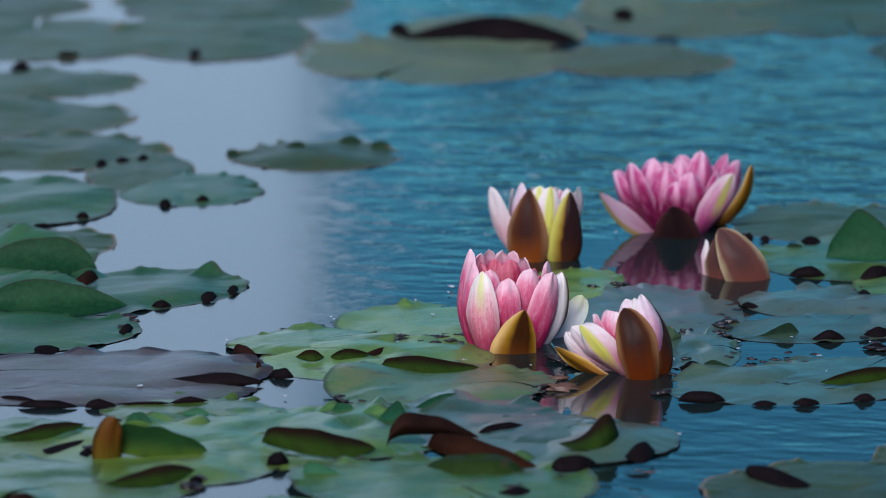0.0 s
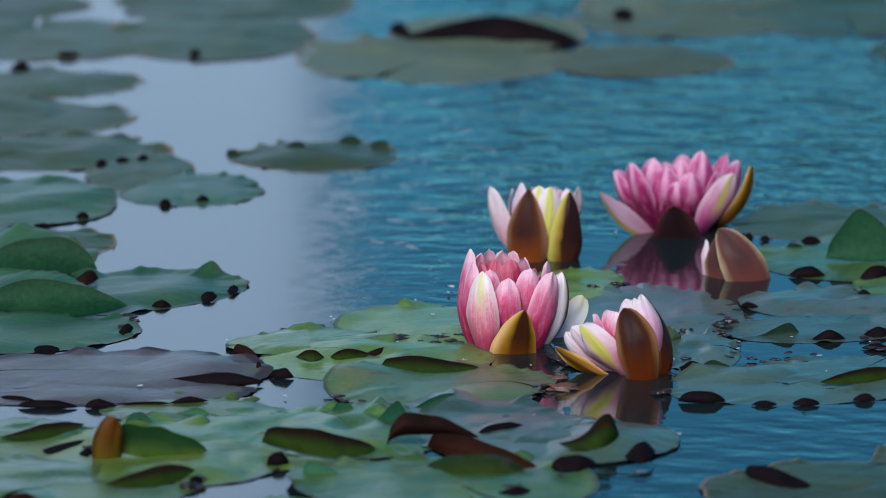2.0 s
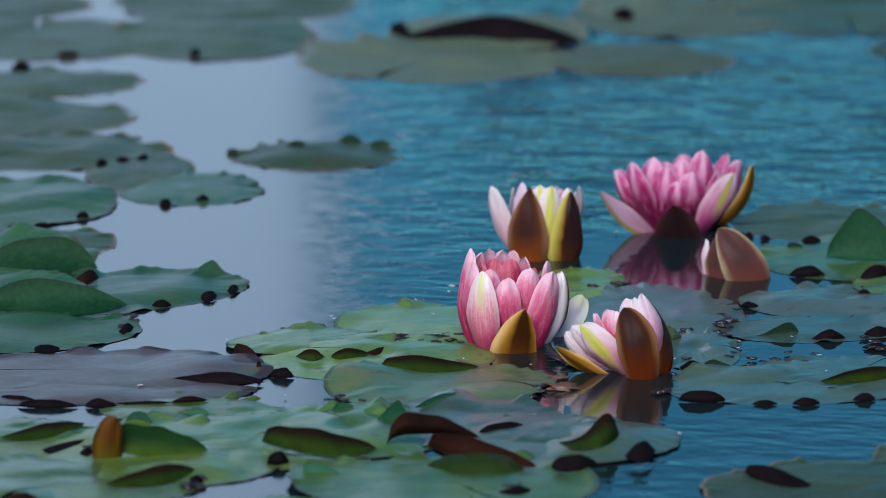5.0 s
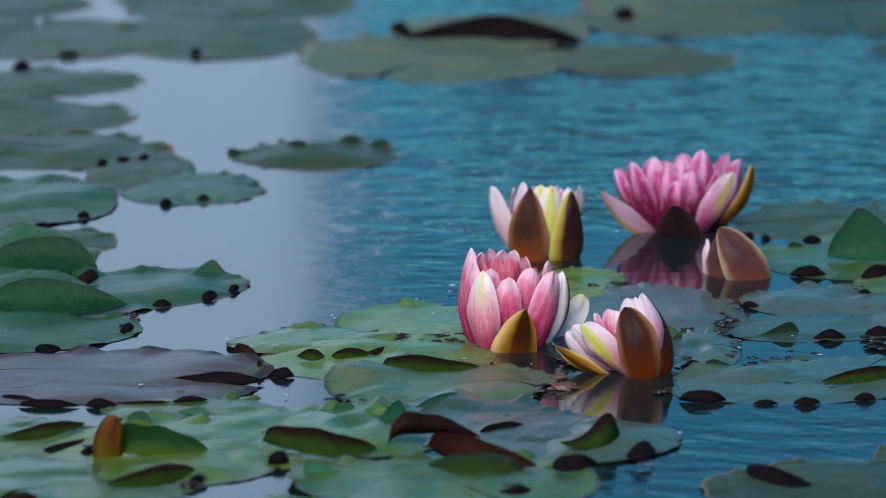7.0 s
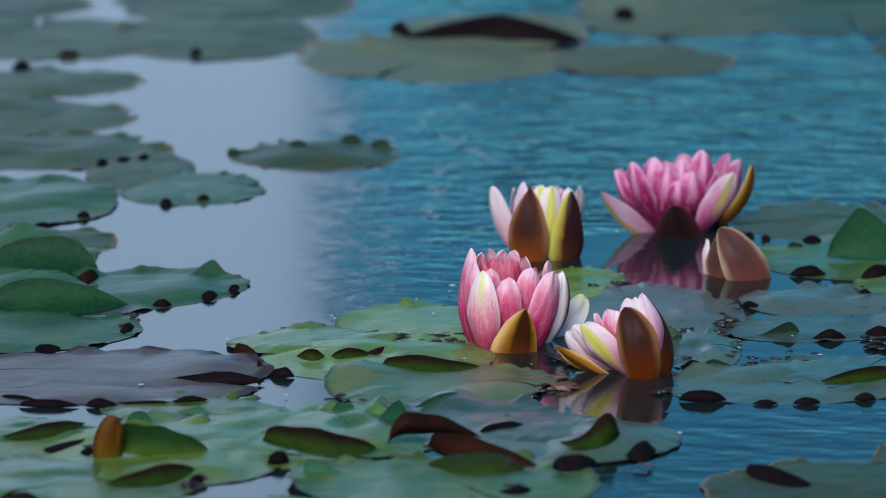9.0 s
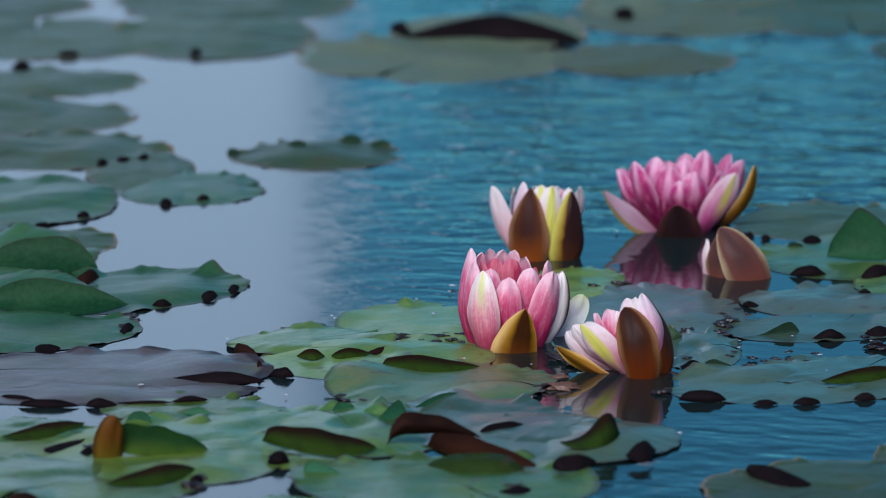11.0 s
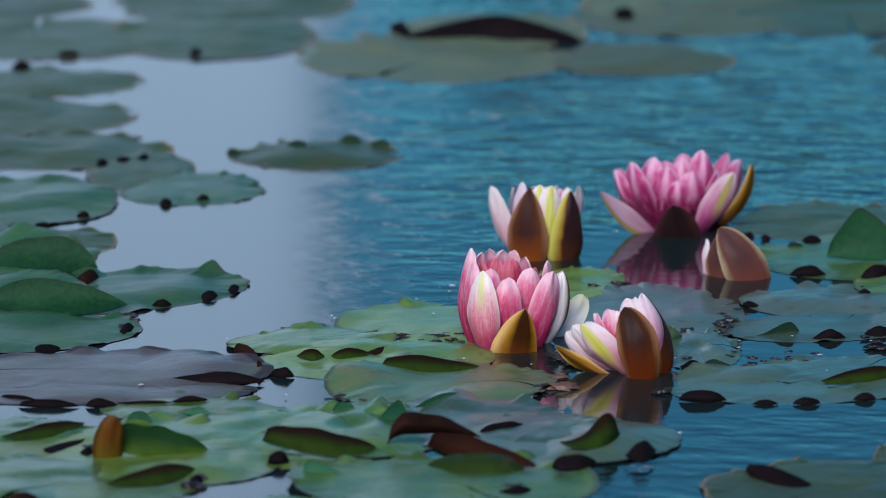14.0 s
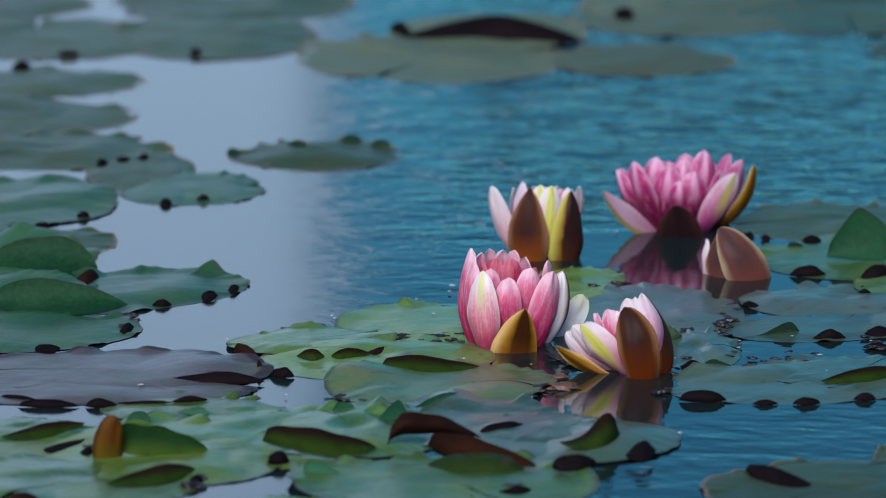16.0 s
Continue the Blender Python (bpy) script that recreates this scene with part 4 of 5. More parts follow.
# ---- small things on and between the leaves ----
def curled_leaf(place, bearing, belly, point, width, label, material=FLAP, inner=FRESH, **shape):
    """A young or torn leaf tip standing out of the water."""
    ob = thing("curled_leaf", pose(*place), label, "leaf")
    petal(ob, "blade", material, inner, bearing, (0, 0, -3), belly, point, width, **shape)
    return ob


curled_leaf((-0.206, 3.372, 0.001), -75, (0.5, -2, 13), (3.5, 0, 28), 10.5, "rusty orange leaf tip standing upright", cup=48, tip=0.45, foot=1.0, wide=0.3)
curled_leaf((-0.1213, 3.618, 0.000), -60, (0.5, -1, 4), (-1, 0, 8), 2.6, "small rusty shard of leaf standing upright", RIM_RUST, RIM_RUST, cup=60, tip=0.6, foot=1.0, wide=0.3)
curled_leaf((0.152, 3.705, -0.001), -70, (1, -3, 7), (2, 0, 13.5), 10.0, "grey-green leaf tip behind the leaning bloom", DULL, cup=48, tip=0.4, foot=0.95, wide=0.35)


def debris(place, size, seed, label="dark sodden plant debris between lily pads", material=DEBRIS):
    """A crumpled scrap: a lumpy, flattened pebble of plant matter."""
    rng = random.Random(seed)
    bm = bmesh.new()
    bmesh.ops.create_icosphere(bm, subdivisions=3, radius=1)
    off = Vector((rng.uniform(0, 90), rng.uniform(0, 90), 0))
    for v in bm.verts:
        n = 1 + 0.75 * noise.noise(v.co * 1.8 + off) + 0.5 * noise.noise(v.co * 4 + off)
        v.co = Vector((v.co.x * size * 1.35 * n, v.co.y * size * 0.75 * n, v.co.z * size * 0.34 * n))
    ob = part("plant_debris", bm, material)
    ob.matrix_basis = pose(*place, rng.uniform(-8, 8), rng.uniform(-8, 8), rng.uniform(-35, 35))
    return tagged(ob, label, "debris", "plant debris on the pond")


near_scraps = ((0.043, 3.565, 0.0052), (0.052, 3.555, 0.0040), (0.064, 3.571, 0.0046), (0.041, 3.545, 0.0030), (-0.220, 3.402, 0.0040), (-0.152, 3.303, 0.0060),
               (-0.149, 3.323, 0.0045), (0.141, 3.555, 0.0045), (0.085, 3.638, 0.0050), (0.151, 3.608, 0.0026), (0.165, 3.638, 0.0024), (-0.066, 3.604, 0.0024),
               (-0.063, 3.555, 0.0027), (-0.065, 3.534, 0.0021), (-0.052, 3.531, 0.0019), (-0.044, 3.529, 0.0019), (0.049, 3.558, 0.0035), (0.057, 3.565, 0.0027),
               (0.060, 3.571, 0.0024), (0.041, 3.300, 0.0043), (0.047, 3.303, 0.0032), (0.013, 3.294, 0.0032), (0.074, 3.326, 0.0027))
west_scraps = ((-0.024, 3.723, 0.0040), (-0.002, 3.722, 0.0034), (0.011, 3.725, 0.0036), (0.006, 3.713, 0.0024), (0.076, 3.655, 0.0060), (-0.216, 3.788, 0.0040),
               (-0.212, 3.774, 0.0032), (-0.218, 3.756, 0.0030), (-0.083, 3.756, 0.0027), (-0.109, 3.748, 0.0016), (-0.030, 3.727, 0.0024), (-0.025, 3.723, 0.0018),
               (-0.007, 3.725, 0.0021), (0.002, 3.730, 0.0024))
east_scraps = ((0.197, 3.772, 0.0042), (0.191, 3.757, 0.0034), (0.125, 3.896, 0.0046), (0.121, 3.881, 0.0030), (0.106, 3.888, 0.0034), (0.166, 3.743, 0.0032),
               (0.294, 3.739, 0.0040), (0.191, 3.794, 0.0027), (0.195, 3.785, 0.0021), (0.187, 3.761, 0.0024), (0.195, 3.752, 0.0019), (0.204, 3.811, 0.0021),
               (0.215, 3.842, 0.0024), (0.219, 3.831, 0.0027), (0.297, 3.883, 0.0024), (0.289, 3.858, 0.0021), (0.297, 3.842, 0.0021), (0.191, 3.672, 0.0027),
               (0.188, 3.660, 0.0021), (0.162, 3.655, 0.0027), (0.205, 3.655, 0.0027), (0.231, 3.674, 0.0019), (0.248, 3.669, 0.0019), (0.294, 3.756, 0.0027),
               (0.292, 3.704, 0.0026))
rim_scraps = ((0.190, 3.766, 0.0032), (0.196, 3.779, 0.0021), (0.186, 3.737, 0.0035), (0.192, 3.727, 0.0025), (0.163, 3.734, 0.0021), (0.168, 3.723, 0.0014),
               (0.174, 3.716, 0.0018), (0.182, 3.711, 0.0018), (0.198, 3.705, 0.0018), (0.199, 3.695, 0.0014), (0.202, 3.633, 0.0028), (0.212, 3.646, 0.0018),
               (0.221, 3.653, 0.0025), (0.230, 3.650, 0.0021), (0.240, 3.646, 0.0018), (0.285, 3.721, 0.0025), (0.293, 3.737, 0.0032), (0.287, 3.688, 0.0032))
bed_scraps = ((0.294, 3.684, 0.0032), (0.190, 3.660, 0.0028), (0.044, 3.543, 0.0032), (0.052, 3.548, 0.0039), (0.057, 3.541, 0.0025), (0.049, 3.532, 0.0021),
               (0.064, 3.558, 0.0021), (0.080, 3.612, 0.0021), (-0.005, 3.705, 0.0028), (-0.015, 3.709, 0.0021), (0.004, 3.711, 0.0025), (0.012, 3.705, 0.0018),
               (-0.026, 3.716, 0.0028), (-0.032, 3.712, 0.0018), (-0.067, 3.543, 0.0028), (-0.063, 3.530, 0.0018), (-0.047, 3.520, 0.0025), (-0.034, 3.520, 0.0021))
for batch, scraps in enumerate((near_scraps, west_scraps, east_scraps, rim_scraps, bed_scraps)):
    for k, (x, y, size) in enumerate(scraps):
        debris((x, y, 0.002), size, batch * 60 + k)
for k, (x, y, size) in enumerate(((0.024, 3.548, 0.0085), (0.079, 3.571, 0.0075), (0.076, 3.601, 0.0045))):
    debris((x, y, 0.001), size, 400 + k, "pinkish brown scrap of a dead leaf", DEAD)


def fleck(x, y, z, size, seed, material=SHRED):
    """A pale wet shred lying on a leaf's edge."""
    rng = random.Random(seed)
    bm = bmesh.new()
    bmesh.ops.create_icosphere(bm, subdivisions=2, radius=1)
    for v in bm.verts:
        n = 1 + 0.5 * noise.noise(v.co * 1.5 + Vector((seed * 3.7, 0, 0)))
        v.co = Vector((v.co.x * size * n, v.co.y * size * 0.6 * n, v.co.z * size * 0.25 * n))
    ob = part("pale_shred", bm, material)
    ob.matrix_basis = pose(x, y, z, 0, 0, rng.uniform(0, 360))
    return tagged(ob, "pale wet shred of petal on a leaf edge", "petal shred", "pale shreds")


for k, (x, y, size) in enumerate(((-0.146, 3.713, 0.0026), (0.148, 3.438, 0.0040), (0.006, 3.888, 0.0040), (0.004, 3.869, 0.0030), (0.128, 4.083, 0.0032),
                                  (0.198, 3.686, 0.0030), (-0.019, 3.842, 0.0026), (-0.007, 3.794, 0.0030), (-0.077, 3.787, 0.0026), (-0.145, 3.408, 0.0050),
                                  (-0.035, 3.414, 0.0030), (-0.045, 3.460, 0.0034), (-0.066, 3.568, 0.0032), (0.058, 3.635, 0.0022), (-0.197, 3.574, 0.0040),
                                  (0.199, 3.707, 0.0028), (0.196, 3.186, 0.0030), (0.251, 3.664, 0.0034), (0.190, 3.768, 0.0022), (0.288, 3.707, 0.0024), (0.236, 3.722, 0.0020), (-0.075, 3.779, 0.0026), (-0.031, 3.707, 0.0024), (-0.063, 3.568, 0.0024), (-0.044, 3.515, 0.0030), (-0.102, 3.545, 0.0024), (-0.135, 3.704, 0.0022), (-0.034, 3.417, 0.0044))):
    fleck(x, y, 0.0022, size * 0.6, k)


def drop(x, y, z, r):
    bm = bmesh.new()
    bmesh.ops.create_uvsphere(bm, u_segments=16, v_segments=10, radius=r)
    for v in bm.verts:
        v.co.z *= 0.62
    ob = part("water_drop", bm, DROP)
    ob.location = (x, y, z)
    return tagged(ob, "clear round water drop on a lily pad", "water drop", "water drops")


for x, y, r in ((0.013, 3.638, 0.0013), (0.015, 3.635, 0.0008), (0.153, 3.638, 0.0010), (-0.051, 3.432, 0.0009), (0.251, 3.601, 0.0009)):
    drop(x, y, 0.006, r)


# ---- the blooms ----
def flower(place, label):
    """A bloom's base on its stalk."""
    ob = thing("water_lily", pose(*place), label, "water lily", "water lily blooms")
    stalk(ob)
    return ob


def rose_cup():
    """The nearest bloom: a tall, half-open pink cup with a golden sepal bent towards the bank."""
    f = flower((0.0432, 3.715, -0.004), "half-open tall pink water lily with a golden-brown sepal")
    # the back of the cup, seen over the front: pale, rounded tips
    petal(f, "petal", PINK, PINK, 110, (-2.6, 10.0, 2.1), (-11.7, 26.0, 31.9), (-11.8, 22.0, 63.3), 8.2, tip=0.38)
    petal(f, "petal", PINK, PINK, 90, (3.1, 10.0, 2.1), (-2.5, 27.0, 31.7), (-3.0, 22.0, 62.5), 9.0, tip=0.38)
    petal(f, "petal", PINK, PINK, 75, (4.3, 10.0, 2.1), (4.4, 26.0, 31.9), (4.7, 25.0, 61.9), 7.8, tip=0.38)
    petal(f, "petal", PINK, PINK, 50, (8.9, 10.0, 2.1), (13.5, 20.0, 31.3), (12.2, 14.0, 59.5), 8.2, tip=0.4)
    petal(f, "petal", PINK, PINK, -30, (10.7, 5.0, 3.2), (27.2, 12.0, 29.0), (26.7, 10.0, 57.6), 9.7, tip=0.45)
    petal(f, "petal", PINK, PINK, 110, (-4.6, 5.0, 3.2), (-19.8, 18.0, 33.6), (-17.2, 14.0, 62.6), 7.5, tip=0.5)
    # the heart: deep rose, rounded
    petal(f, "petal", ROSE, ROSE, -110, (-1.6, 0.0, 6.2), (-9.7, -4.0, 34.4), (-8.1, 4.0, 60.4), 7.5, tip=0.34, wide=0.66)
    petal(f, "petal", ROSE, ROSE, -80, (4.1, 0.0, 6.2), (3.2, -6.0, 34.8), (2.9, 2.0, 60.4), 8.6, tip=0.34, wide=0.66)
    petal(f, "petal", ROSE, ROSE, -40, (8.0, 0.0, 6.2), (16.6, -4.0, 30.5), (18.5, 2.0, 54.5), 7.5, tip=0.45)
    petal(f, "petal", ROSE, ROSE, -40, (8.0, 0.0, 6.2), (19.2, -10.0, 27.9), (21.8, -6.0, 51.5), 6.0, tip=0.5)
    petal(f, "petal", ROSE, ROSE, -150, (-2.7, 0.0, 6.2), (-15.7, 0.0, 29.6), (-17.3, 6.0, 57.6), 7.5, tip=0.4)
    # the front of the cup, from the inside outwards
    petal(f, "petal", PINK_PALE, PINK_SOFT, -105, (-4.7, -4.0, 2.4), (-11.0, -22.0, 30.5), (-11.7, -18.0, 57.9), 9.3, tip=0.42)
    petal(f, "petal", PINK_BLUSH, PINK_SOFT, -72, (10.6, -6.0, 2.9), (13.6, -24.0, 32.8), (15.1, -20.0, 58.7), 11.2, tip=0.42)
    petal(f, "petal", PINK_PALE, PINK_SOFT, -138, (-17.3, -6.0, -5.0), (-29.5, -8.0, 25.1), (-24.6, 0.0, 68.2), 11.6, tip=0.42, wide=0.45, foot=0.6)
    petal(f, "petal", PINK_PALE, PINK_SOFT, -128, (-15.8, -14.0, -2.4), (-25.0, -26.0, 27.5), (-23.1, -20.0, 63.4), 9.7, tip=0.5)
    petal(f, "petal", PINK_BLUSH, PINK_SOFT, -90, (-0.2, -10.0, 1.4), (-0.8, -32.0, 28.8), (0.3, -27.0, 53.6), 11.2, tip=0.42)
    petal(f, "petal", PINK_BLUSH, PINK_SOFT, -55, (17.7, -16.0, -2.7), (25.0, -24.0, 24.7), (30.3, -20.0, 56.4), 13.4, tip=0.5, wide=0.45, foot=0.6)
    petal(f, "petal", PINK_STRIPED, PINK_SOFT, -108, (-13.6, -20.0, -2.6), (-17.9, -34.0, 27.6), (-16.7, -28.0, 58.4), 13.1, tip=0.55, wide=0.45, foot=0.6)
    petal(f, "sepal", SEPAL_GOLD, WHITE, -84, (1.9, -34.0, -8.8), (5.9, -40.0, 13.5), (11.1, -42.0, 35.2), 16.8, tip=0.75, foot=1.0, wide=0.12, cup=36)
    petal(f, "sepal", SEPAL_PALE, LILAC, -70, (23.2, -4.0, 0.1), (32.9, -12.0, 24.4), (36.2, -8.0, 54.3), 9.3, tip=0.5, cup=50)
    petal(f, "sepal", SEPAL_BROWN, WHITE_SUNLIT, 98, (28.0, 8.0, -1.0), (42.0, 20.0, 12.8), (51.5, 22.0, 31.6), 8.6, tip=0.42, wide=0.6, cup=30)
    petal(f, "sepal", SEPAL_BROWN, WHITE, 150, (-4.5, 8.0, -0.2), (-21.7, 22.0, 24.9), (-17.9, 20.0, 52.8), 10.4, tip=0.8)
    return f


def white_cup():
    """A pale cup still wrapped in broad brown sepals."""
    f = flower((0.0725, 4.010, -0.003), "half-open white water lily wrapped in brown sepals")
    # pale petals packed in the cup
    petal(f, "petal", WHITE, WHITE, 100, (-2.1, 6.0, -2.0), (-7.3, 22.0, 24.2), (-6.6, 18.0, 49.3), 10.5, tip=0.4)
    petal(f, "petal", WHITE, WHITE, 70, (2.0, 6.0, -2.0), (10.4, 22.0, 24.2), (9.0, 18.0, 49.3), 10.5, tip=0.4)
    petal(f, "petal", WHITE, WHITE, -40, (6.1, 6.0, -2.0), (23.9, 14.0, 25.7), (25.3, 10.0, 50.4), 9.7, tip=0.42)
    petal(f, "petal", PINK_PALE, PINK_PALE, -90, (-2.2, 0.0, -0.8), (-1.8, 4.0, 27.7), (-1.5, 6.0, 50.8), 6.0, tip=0.5)
    petal(f, "petal", PINK_PALE, PINK_PALE, -60, (1.9, 0.0, -0.8), (12.1, 4.0, 27.7), (12.5, 6.0, 50.3), 5.2, tip=0.5)
    petal(f, "petal", WHITE, WHITE, -80, (3.0, -4.0, -2.1), (15.9, -12.0, 26.7), (17.1, -6.0, 53.1), 8.9, tip=0.5)
    petal(f, "sepal", SEPAL_AMBER, WHITE, 150, (-10.4, 4.0, -2.5), (-22.7, 12.0, 21.9), (-21.5, 12.0, 49.6), 6.0, tip=0.7)
    petal(f, "petal", LILAC, WHITE, -130, (-8.4, -2.0, -2.5), (-17.7, -12.0, 28.8), (-15.2, -4.0, 56.9), 9.7, tip=0.5)
    petal(f, "petal", WHITE_STRIPED, WHITE, -88, (3.0, -8.0, -3.4), (-1.9, -22.0, 28.7), (-2.7, -14.0, 56.7), 9.7, tip=0.4)
    petal(f, "petal", WHITE_STRIPED, WHITE, -78, (5.8, -10.0, -3.8), (4.2, -26.0, 27.4), (5.4, -18.0, 56.6), 10.5, tip=0.36)
    # the outer whorl
    petal(f, "petal", WHITE, WHITE, -118, (-18.7, -2.0, -0.4), (-30.3, -4.0, 25.1), (-38.1, 0.0, 53.2), 8.9, tip=0.5, wide=0.5)
    petal(f, "sepal", SEPAL_AMBER, WHITE, -105, (-11.2, -22.0, -9.7), (-13.0, -30.0, 19.9), (-10.1, -22.0, 56.1), 17.3, tip=0.8, foot=0.75, wide=0.42)
    petal(f, "sepal", SEPAL_SPLIT, WHITE, -70, (15.9, -18.0, -10.5), (17.7, -26.0, 17.0), (19.3, -18.0, 52.9), 15.3, tip=0.7, foot=0.72, wide=0.42)
    petal(f, "sepal", SEPAL_BROWN, WHITE, 80, (0.0, 10.0, -5.4), (2.3, 26.0, 14.9), (0.0, 20.0, 43.5), 13.7, tip=0.8)
    return f


def open_bloom():
    """The wide-open magenta bloom, which sways a little."""
    f = flower((0.1741, 4.100, -0.003), "wide-open magenta-pink water lily with dark sepals")
    # the far petals, over whose tips the light comes
    petal(f, "petal", MAGENTA, MAGENTA, 140, (-3.4, 6.0, 0.9), (-29.1, 22.0, 19.2), (-45.1, 28.0, 43.4), 9.1, tip=0.5)
    petal(f, "petal", MAGENTA, MAGENTA, 100, (-1.2, 8.0, 0.5), (-6.9, 30.0, 26.3), (-7.6, 38.0, 47.5), 12.3, tip=0.45)
    petal(f, "petal", MAGENTA, MAGENTA, 80, (0.9, 8.0, 0.5), (5.8, 30.0, 26.3), (4.1, 36.0, 53.5), 12.3, tip=0.42)
    petal(f, "petal", MAGENTA, MAGENTA, 60, (3.0, 8.0, 0.5), (18.3, 28.0, 26.6), (24.8, 34.0, 47.0), 11.1, tip=0.45)
    petal(f, "petal", MAGENTA, MAGENTA, 40, (4.1, 6.0, 0.9), (27.2, 20.0, 28.2), (37.3, 24.0, 56.1), 10.7, tip=0.6)
    petal(f, "petal", MAGENTA, MAGENTA, -45, (17.5, 4.0, 0.5), (37.2, 8.0, 26.2), (45.4, 10.0, 54.1), 13.2, tip=0.5, foot=0.7)
    # the inner whorl
    petal(f, "petal", MAGENTA, MAGENTA, -120, (-5.8, 0.0, 2.1), (-20.8, -4.0, 28.6), (-17.9, 0.0, 57.6), 13.6, tip=0.42)
    petal(f, "petal", MAGENTA, MAGENTA, -70, (7.2, 0.0, 2.1), (16.0, -4.0, 30.7), (17.4, 4.0, 62.4), 14.0, tip=0.5, foot=0.7)
    petal(f, "petal", MAGENTA, MAGENTA, -90, (-1.2, 0.0, 2.1), (1.3, -6.0, 28.9), (2.2, 2.0, 57.3), 11.5, tip=0.5)
    petal(f, "petal", MAGENTA, MAGENTA, -35, (5.5, -2.0, 2.5), (23.1, -6.0, 24.7), (29.5, 0.0, 47.8), 9.9, tip=0.6)
    petal(f, "petal", MAGENTA, MAGENTA, -140, (-16.4, -2.0, 2.5), (-36.9, -10.0, 23.3), (-47.0, -6.0, 49.0), 10.7, tip=0.6, foot=0.7)
    # the near petals
    petal(f, "petal", MAGENTA, LILAC, -130, (-14.0, -6.0, 1.6), (-29.7, -18.0, 27.9), (-35.6, -16.0, 57.2), 13.6, tip=0.55, foot=0.7)
    petal(f, "petal", MAGENTA, LILAC, -108, (-7.4, -8.0, 1.6), (-11.5, -24.0, 27.3), (-9.2, -22.0, 55.0), 14.0, tip=0.5, foot=0.7)
    petal(f, "petal", MAGENTA, LILAC, -92, (-0.6, -8.0, 1.6), (-1.7, -28.0, 25.6), (-2.2, -28.0, 45.1), 10.7, tip=0.5, foot=0.7)
    petal(f, "petal", MAGENTA, LILAC, -72, (7.7, -8.0, 2.0), (9.3, -26.0, 26.0), (8.7, -24.0, 51.5), 14.8, tip=0.48, foot=0.7)
    petal(f, "petal", LILAC_STRIPED, LILAC, -55, (19.5, -8.0, 2.0), (27.7, -24.0, 21.8), (39.5, -24.0, 50.7), 14.8, tip=0.55, wide=0.5, foot=0.7)
    # the sepals
    petal(f, "sepal", SEPAL_BROWN, LILAC_EDGED, 145, (-14.3, -4.0, -1.4), (-39.5, -14.0, 13.9), (-57.9, -10.0, 33.5), 9.1, tip=0.6, cup=40)
    petal(f, "sepal", SEPAL_HONEY, LILAC, -50, (17.5, 22.0, -6.6), (46.2, 10.0, 18.1), (54.2, 2.0, 51.7), 7.8, tip=0.6, cup=50)
    petal(f, "sepal", SEPAL_DARK, PINK_PALE, -92, (-1.5, -30.0, -6.8), (-2.6, -34.0, 9.8), (-5.3, -36.0, 28.4), 18.5, tip=0.72, foot=1.0, wide=0.22, cup=38)
    petal(f, "sepal", SEPAL_BROWN, PINK_PALE, 85, (0.9, 10.0, -0.7), (3.9, 34.0, 12.6), (4.1, 42.0, 28.3), 14.0, tip=0.8)
    return f


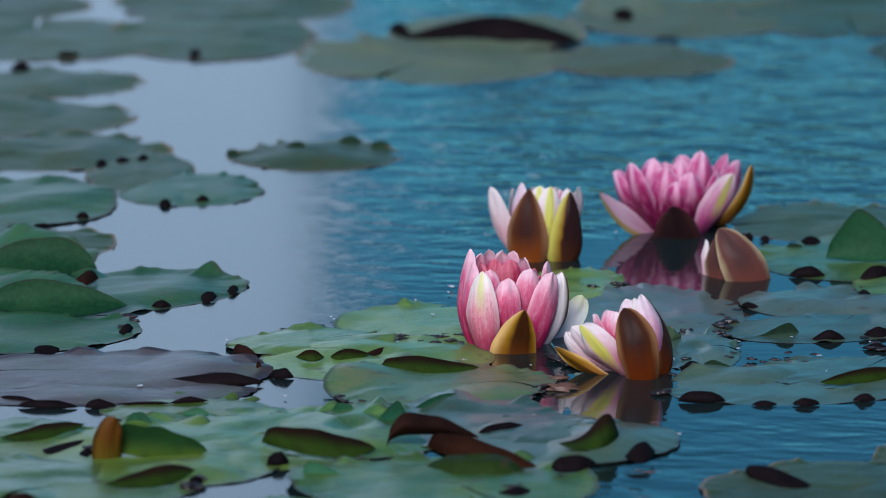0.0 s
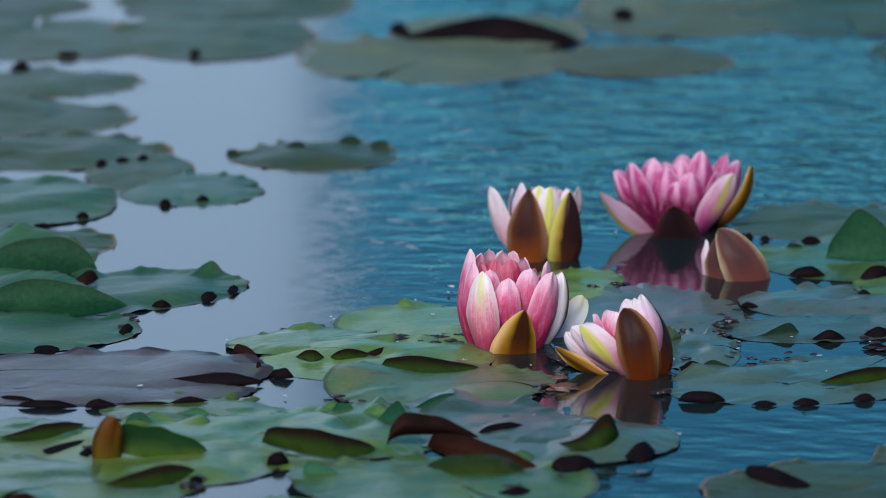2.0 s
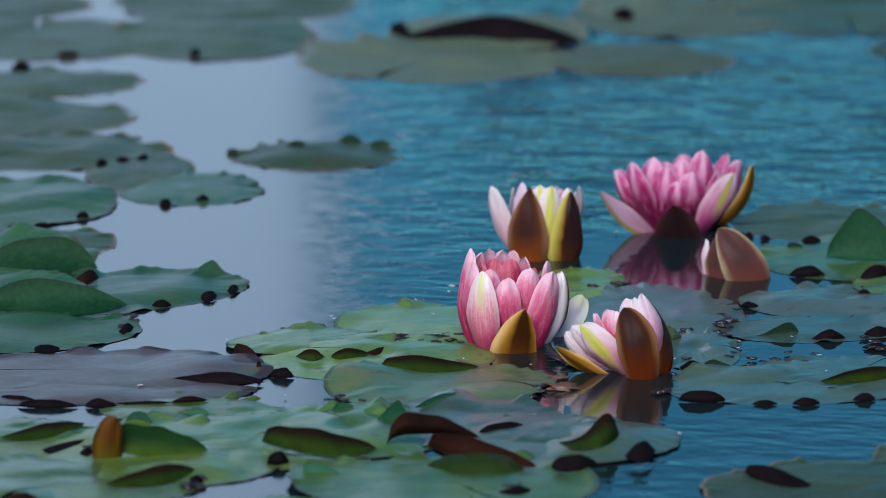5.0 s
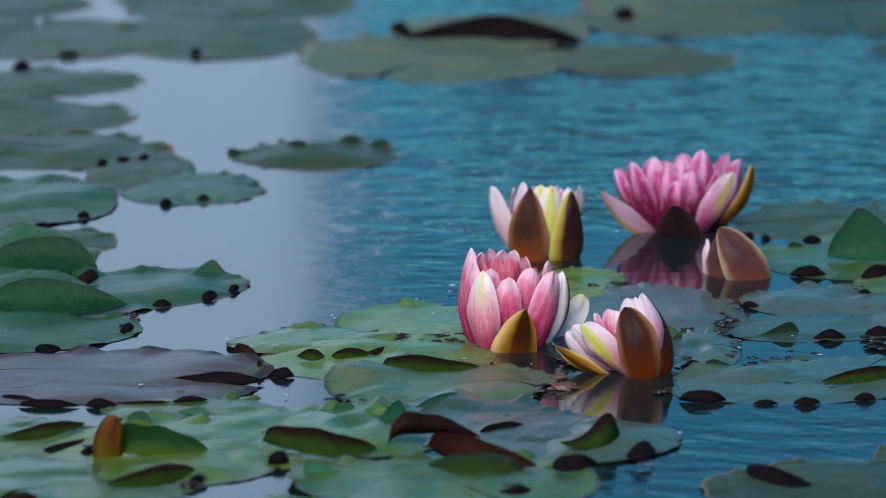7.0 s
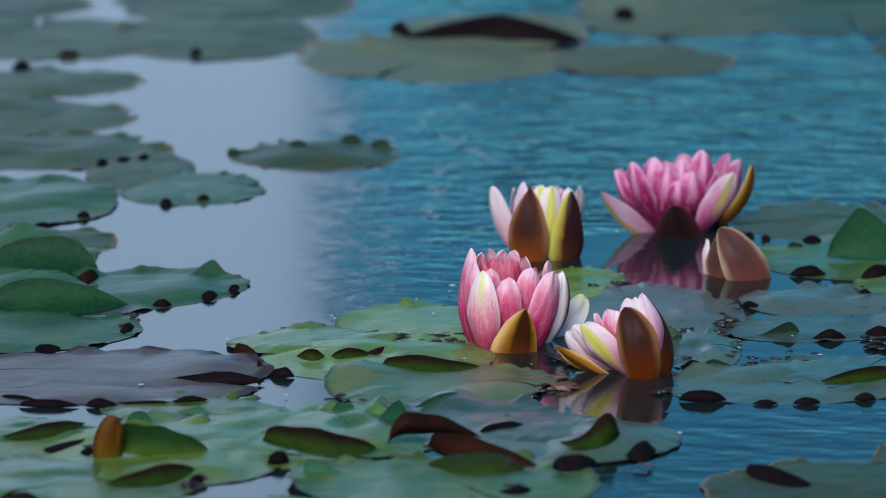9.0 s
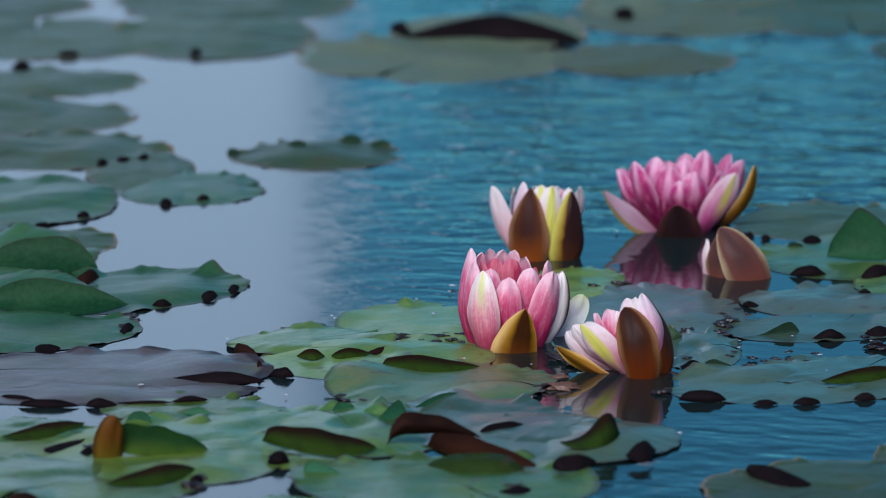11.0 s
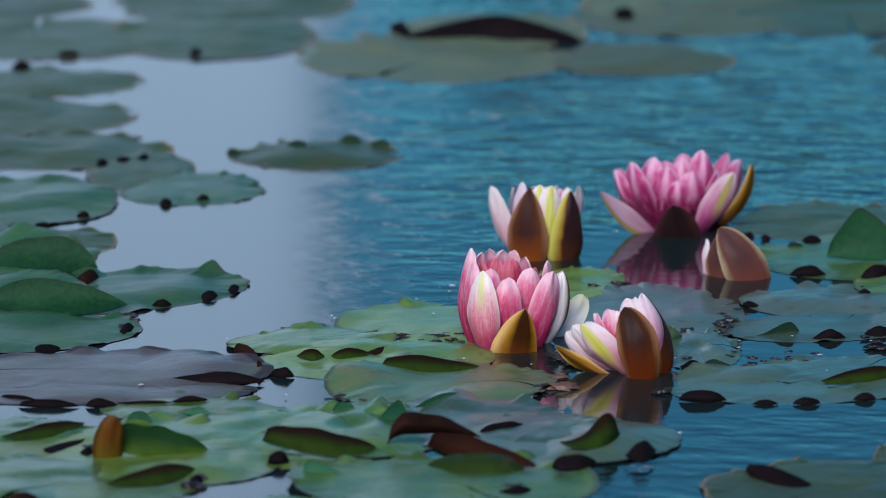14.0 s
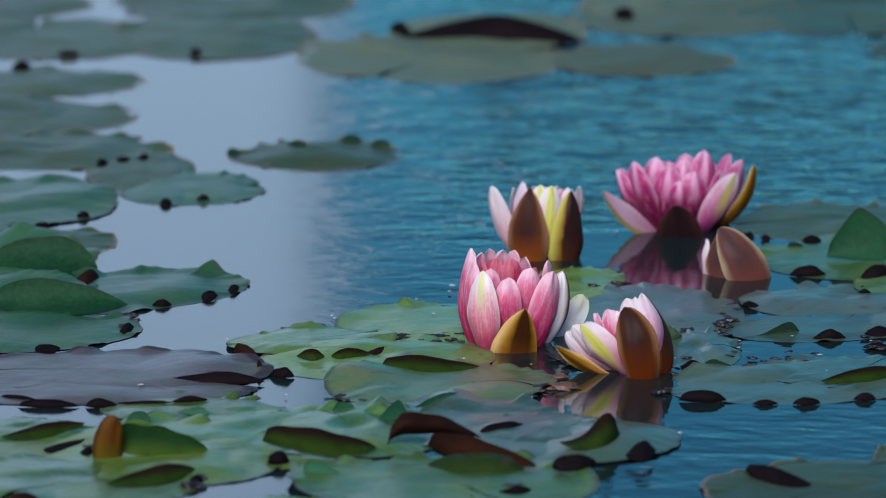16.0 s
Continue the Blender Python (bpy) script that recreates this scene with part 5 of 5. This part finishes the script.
def leaning_cup():
    """A small bloom leaning over the water, half wrapped in brown sepals."""
    f = flower((0.1264, 3.626, -0.004), "small half-open pink and white water lily with brown sepals")
    # the rosy heart
    petal(f, "petal", PINK_BLUSH, PINK_SOFT, -160, (-6.6, 2.0, 6.3), (-21.3, 0.0, 23.9), (-26.5, 6.0, 41.3), 8.0, tip=0.36, wide=0.65)
    petal(f, "petal", PINK_BLUSH, PINK_SOFT, -130, (-5.5, 0.0, 6.7), (-15.5, -6.0, 27.1), (-18.1, 0.0, 45.3), 8.0, tip=0.36, wide=0.65)
    petal(f, "petal", PINK_SOFT, PINK_SOFT, -110, (-4.0, 0.0, 6.7), (-11.9, -8.0, 27.6), (-12.6, -4.0, 45.0), 7.6, tip=0.45, wide=0.6)
    petal(f, "petal", PINK_SOFT, WHITE, 60, (4.8, 6.0, 5.4), (-4.4, 14.0, 22.7), (-9.8, 12.0, 38.5), 8.7, tip=0.5)
    # the petals that lean together over the water
    petal(f, "petal", LILAC, WHITE, -100, (6.4, 0.0, 4.8), (-0.7, -8.0, 31.4), (-5.9, -2.0, 53.3), 9.1, tip=0.42, wide=0.6)
    petal(f, "petal", WHITE, WHITE, -70, (10.2, 0.0, 2.9), (6.7, -8.0, 31.4), (-0.7, -2.0, 53.7), 8.7, tip=0.55, wide=0.55)
    petal(f, "petal", LILAC, WHITE, -60, (13.8, -2.0, 1.8), (12.4, -14.0, 31.9), (4.0, -4.0, 56.8), 10.2, tip=0.5, wide=0.5)
    # the petals that hang out to the west
    petal(f, "petal", WHITE, WHITE, -112, (-9.2, 2.0, 1.7), (-32.4, 0.0, 15.1), (-45.0, 6.0, 29.1), 7.6, tip=0.42, wide=0.55)
    petal(f, "petal", WHITE, WHITE, -112, (-7.8, -2.0, 2.6), (-28.8, -4.0, 19.8), (-41.4, 2.0, 33.8), 8.0, tip=0.42, wide=0.55)
    petal(f, "petal", WHITE_STRIPED, PINK_SOFT, -128, (-5.8, -10.0, 2.1), (-21.8, -20.0, 20.7), (-36.1, -10.0, 37.1), 12.4, tip=0.45, wide=0.5)
    petal(f, "sepal", SEPAL_HONEY, WHITE, -150, (-10.4, -4.0, -2.3), (-34.9, -10.0, 9.0), (-52.7, -4.0, 21.4), 6.9, tip=0.7, wide=0.5, cup=40)
    petal(f, "sepal", SEPAL_BROWN, WHITE, -92, (5.0, -22.0, -4.3), (0.7, -32.0, 26.0), (-8.2, -18.0, 50.3), 15.3, tip=0.5, foot=0.75, wide=0.45)
    petal(f, "sepal", SEPAL_BROWN, WHITE, -40, (13.7, -6.0, -7.2), (22.1, -6.0, 19.5), (5.8, 2.0, 54.7), 10.6, tip=0.7, foot=0.6, wide=0.45)
    petal(f, "sepal", SEPAL_BROWN, WHITE, 92, (6.7, 8.0, -0.5), (3.5, 26.0, 16.2), (-1.3, 20.0, 34.8), 12.4, tip=0.8)
    return f


def fading_bloom():
    """A spent bloom sinking at the leaf's edge: a broad faded sepal and a white petal."""
    f = flower((0.2261, 3.936, -0.010), "spent bloom with a faded pinkish-brown sepal")
    petal(f, "petal", WHITE, WHITE, -150, (-39.0, 4.0, 2.0), (-40.4, 4.0, 19.7), (-37.9, 8.0, 34.2), 3.6, tip=0.45, foot=0.8)
    petal(f, "sepal", SEPAL_FADED, WHITE, -120, (-26.2, -8.0, -5.8), (-29.0, -12.0, 17.7), (-31.1, -2.0, 38.3), 15.8, tip=0.6, foot=0.9, cup=50)
    petal(f, "sepal", SEPAL_FADED, WHITE, -76, (-0.2, -14.0, -8.6), (-11.9, -22.0, 21.8), (-30.0, -10.0, 46.0), 18.2, tip=0.55, foot=0.95, wide=0.35)
    petal(f, "sepal", SEPAL_FADED, WHITE, 60, (-13.2, 10.0, -0.5), (-12.7, 22.0, 12.7), (-23.3, 16.0, 26.4), 14.2, tip=0.7, foot=0.9)
    return f


near_bloom = rose_cup()
middle_bloom = white_cup()
back_bloom = open_bloom()
right_bloom = leaning_cup()
spent_bloom = fading_bloom()


# ---- what moves ----
def sway(ob, rows, across, nod):
    """Key a bloom's swing on its stalk: rows of (seconds, share), with the sideways shift at its head in metres and lean in degrees."""
    home = ob.matrix_basis.copy()
    walk(ob, [(t, Matrix.Translation((across * s, 0, 0)) @ home @ pose(0, 0, 0, 0, nod * s, 0)) for t, s in rows])


def motions():
    # wind drives the ripples towards the bank and to the east
    walk(water, [(t, pose(0.05 * t, -0.10 * t, 0)) for t in (0, 4, 8, 12, 16)])
    sway(back_bloom, [(0, 0), (0.6, -0.25), (1.2, -0.2), (1.8, 0.05), (3, 0), (4.2, 0.2), (5.2, 0.2), (6.5, 0), (8, 0.2), (9, 0.1), (10.2, 0.5),
                      (11.5, 0.9), (12.0, 0.7), (12.5, 0.8), (13.0, 1.3), (13.5, 1.0), (14.0, 0.05), (14.5, -0.7), (15.0, -0.25), (15.5, 0.4), (16, 0.7)], 0.0018, 0.8)
    sway(middle_bloom, [(0, 0), (0.5, -0.2), (1.5, 0.1), (2.2, -0.3), (3.5, -0.2), (4.2, 0), (5.3, 0.3), (6.5, -0.2), (7.0, 0.2), (7.6, 0), (8.5, 0.2), (10, 0.4),
                        (11.5, 0.6), (12.1, 0.4), (12.5, 1.3), (13.0, 0.4), (14, -0.2), (14.5, -0.6), (15.2, -0.3), (16, 0.1)], 0.0007, 0.3)


motions()
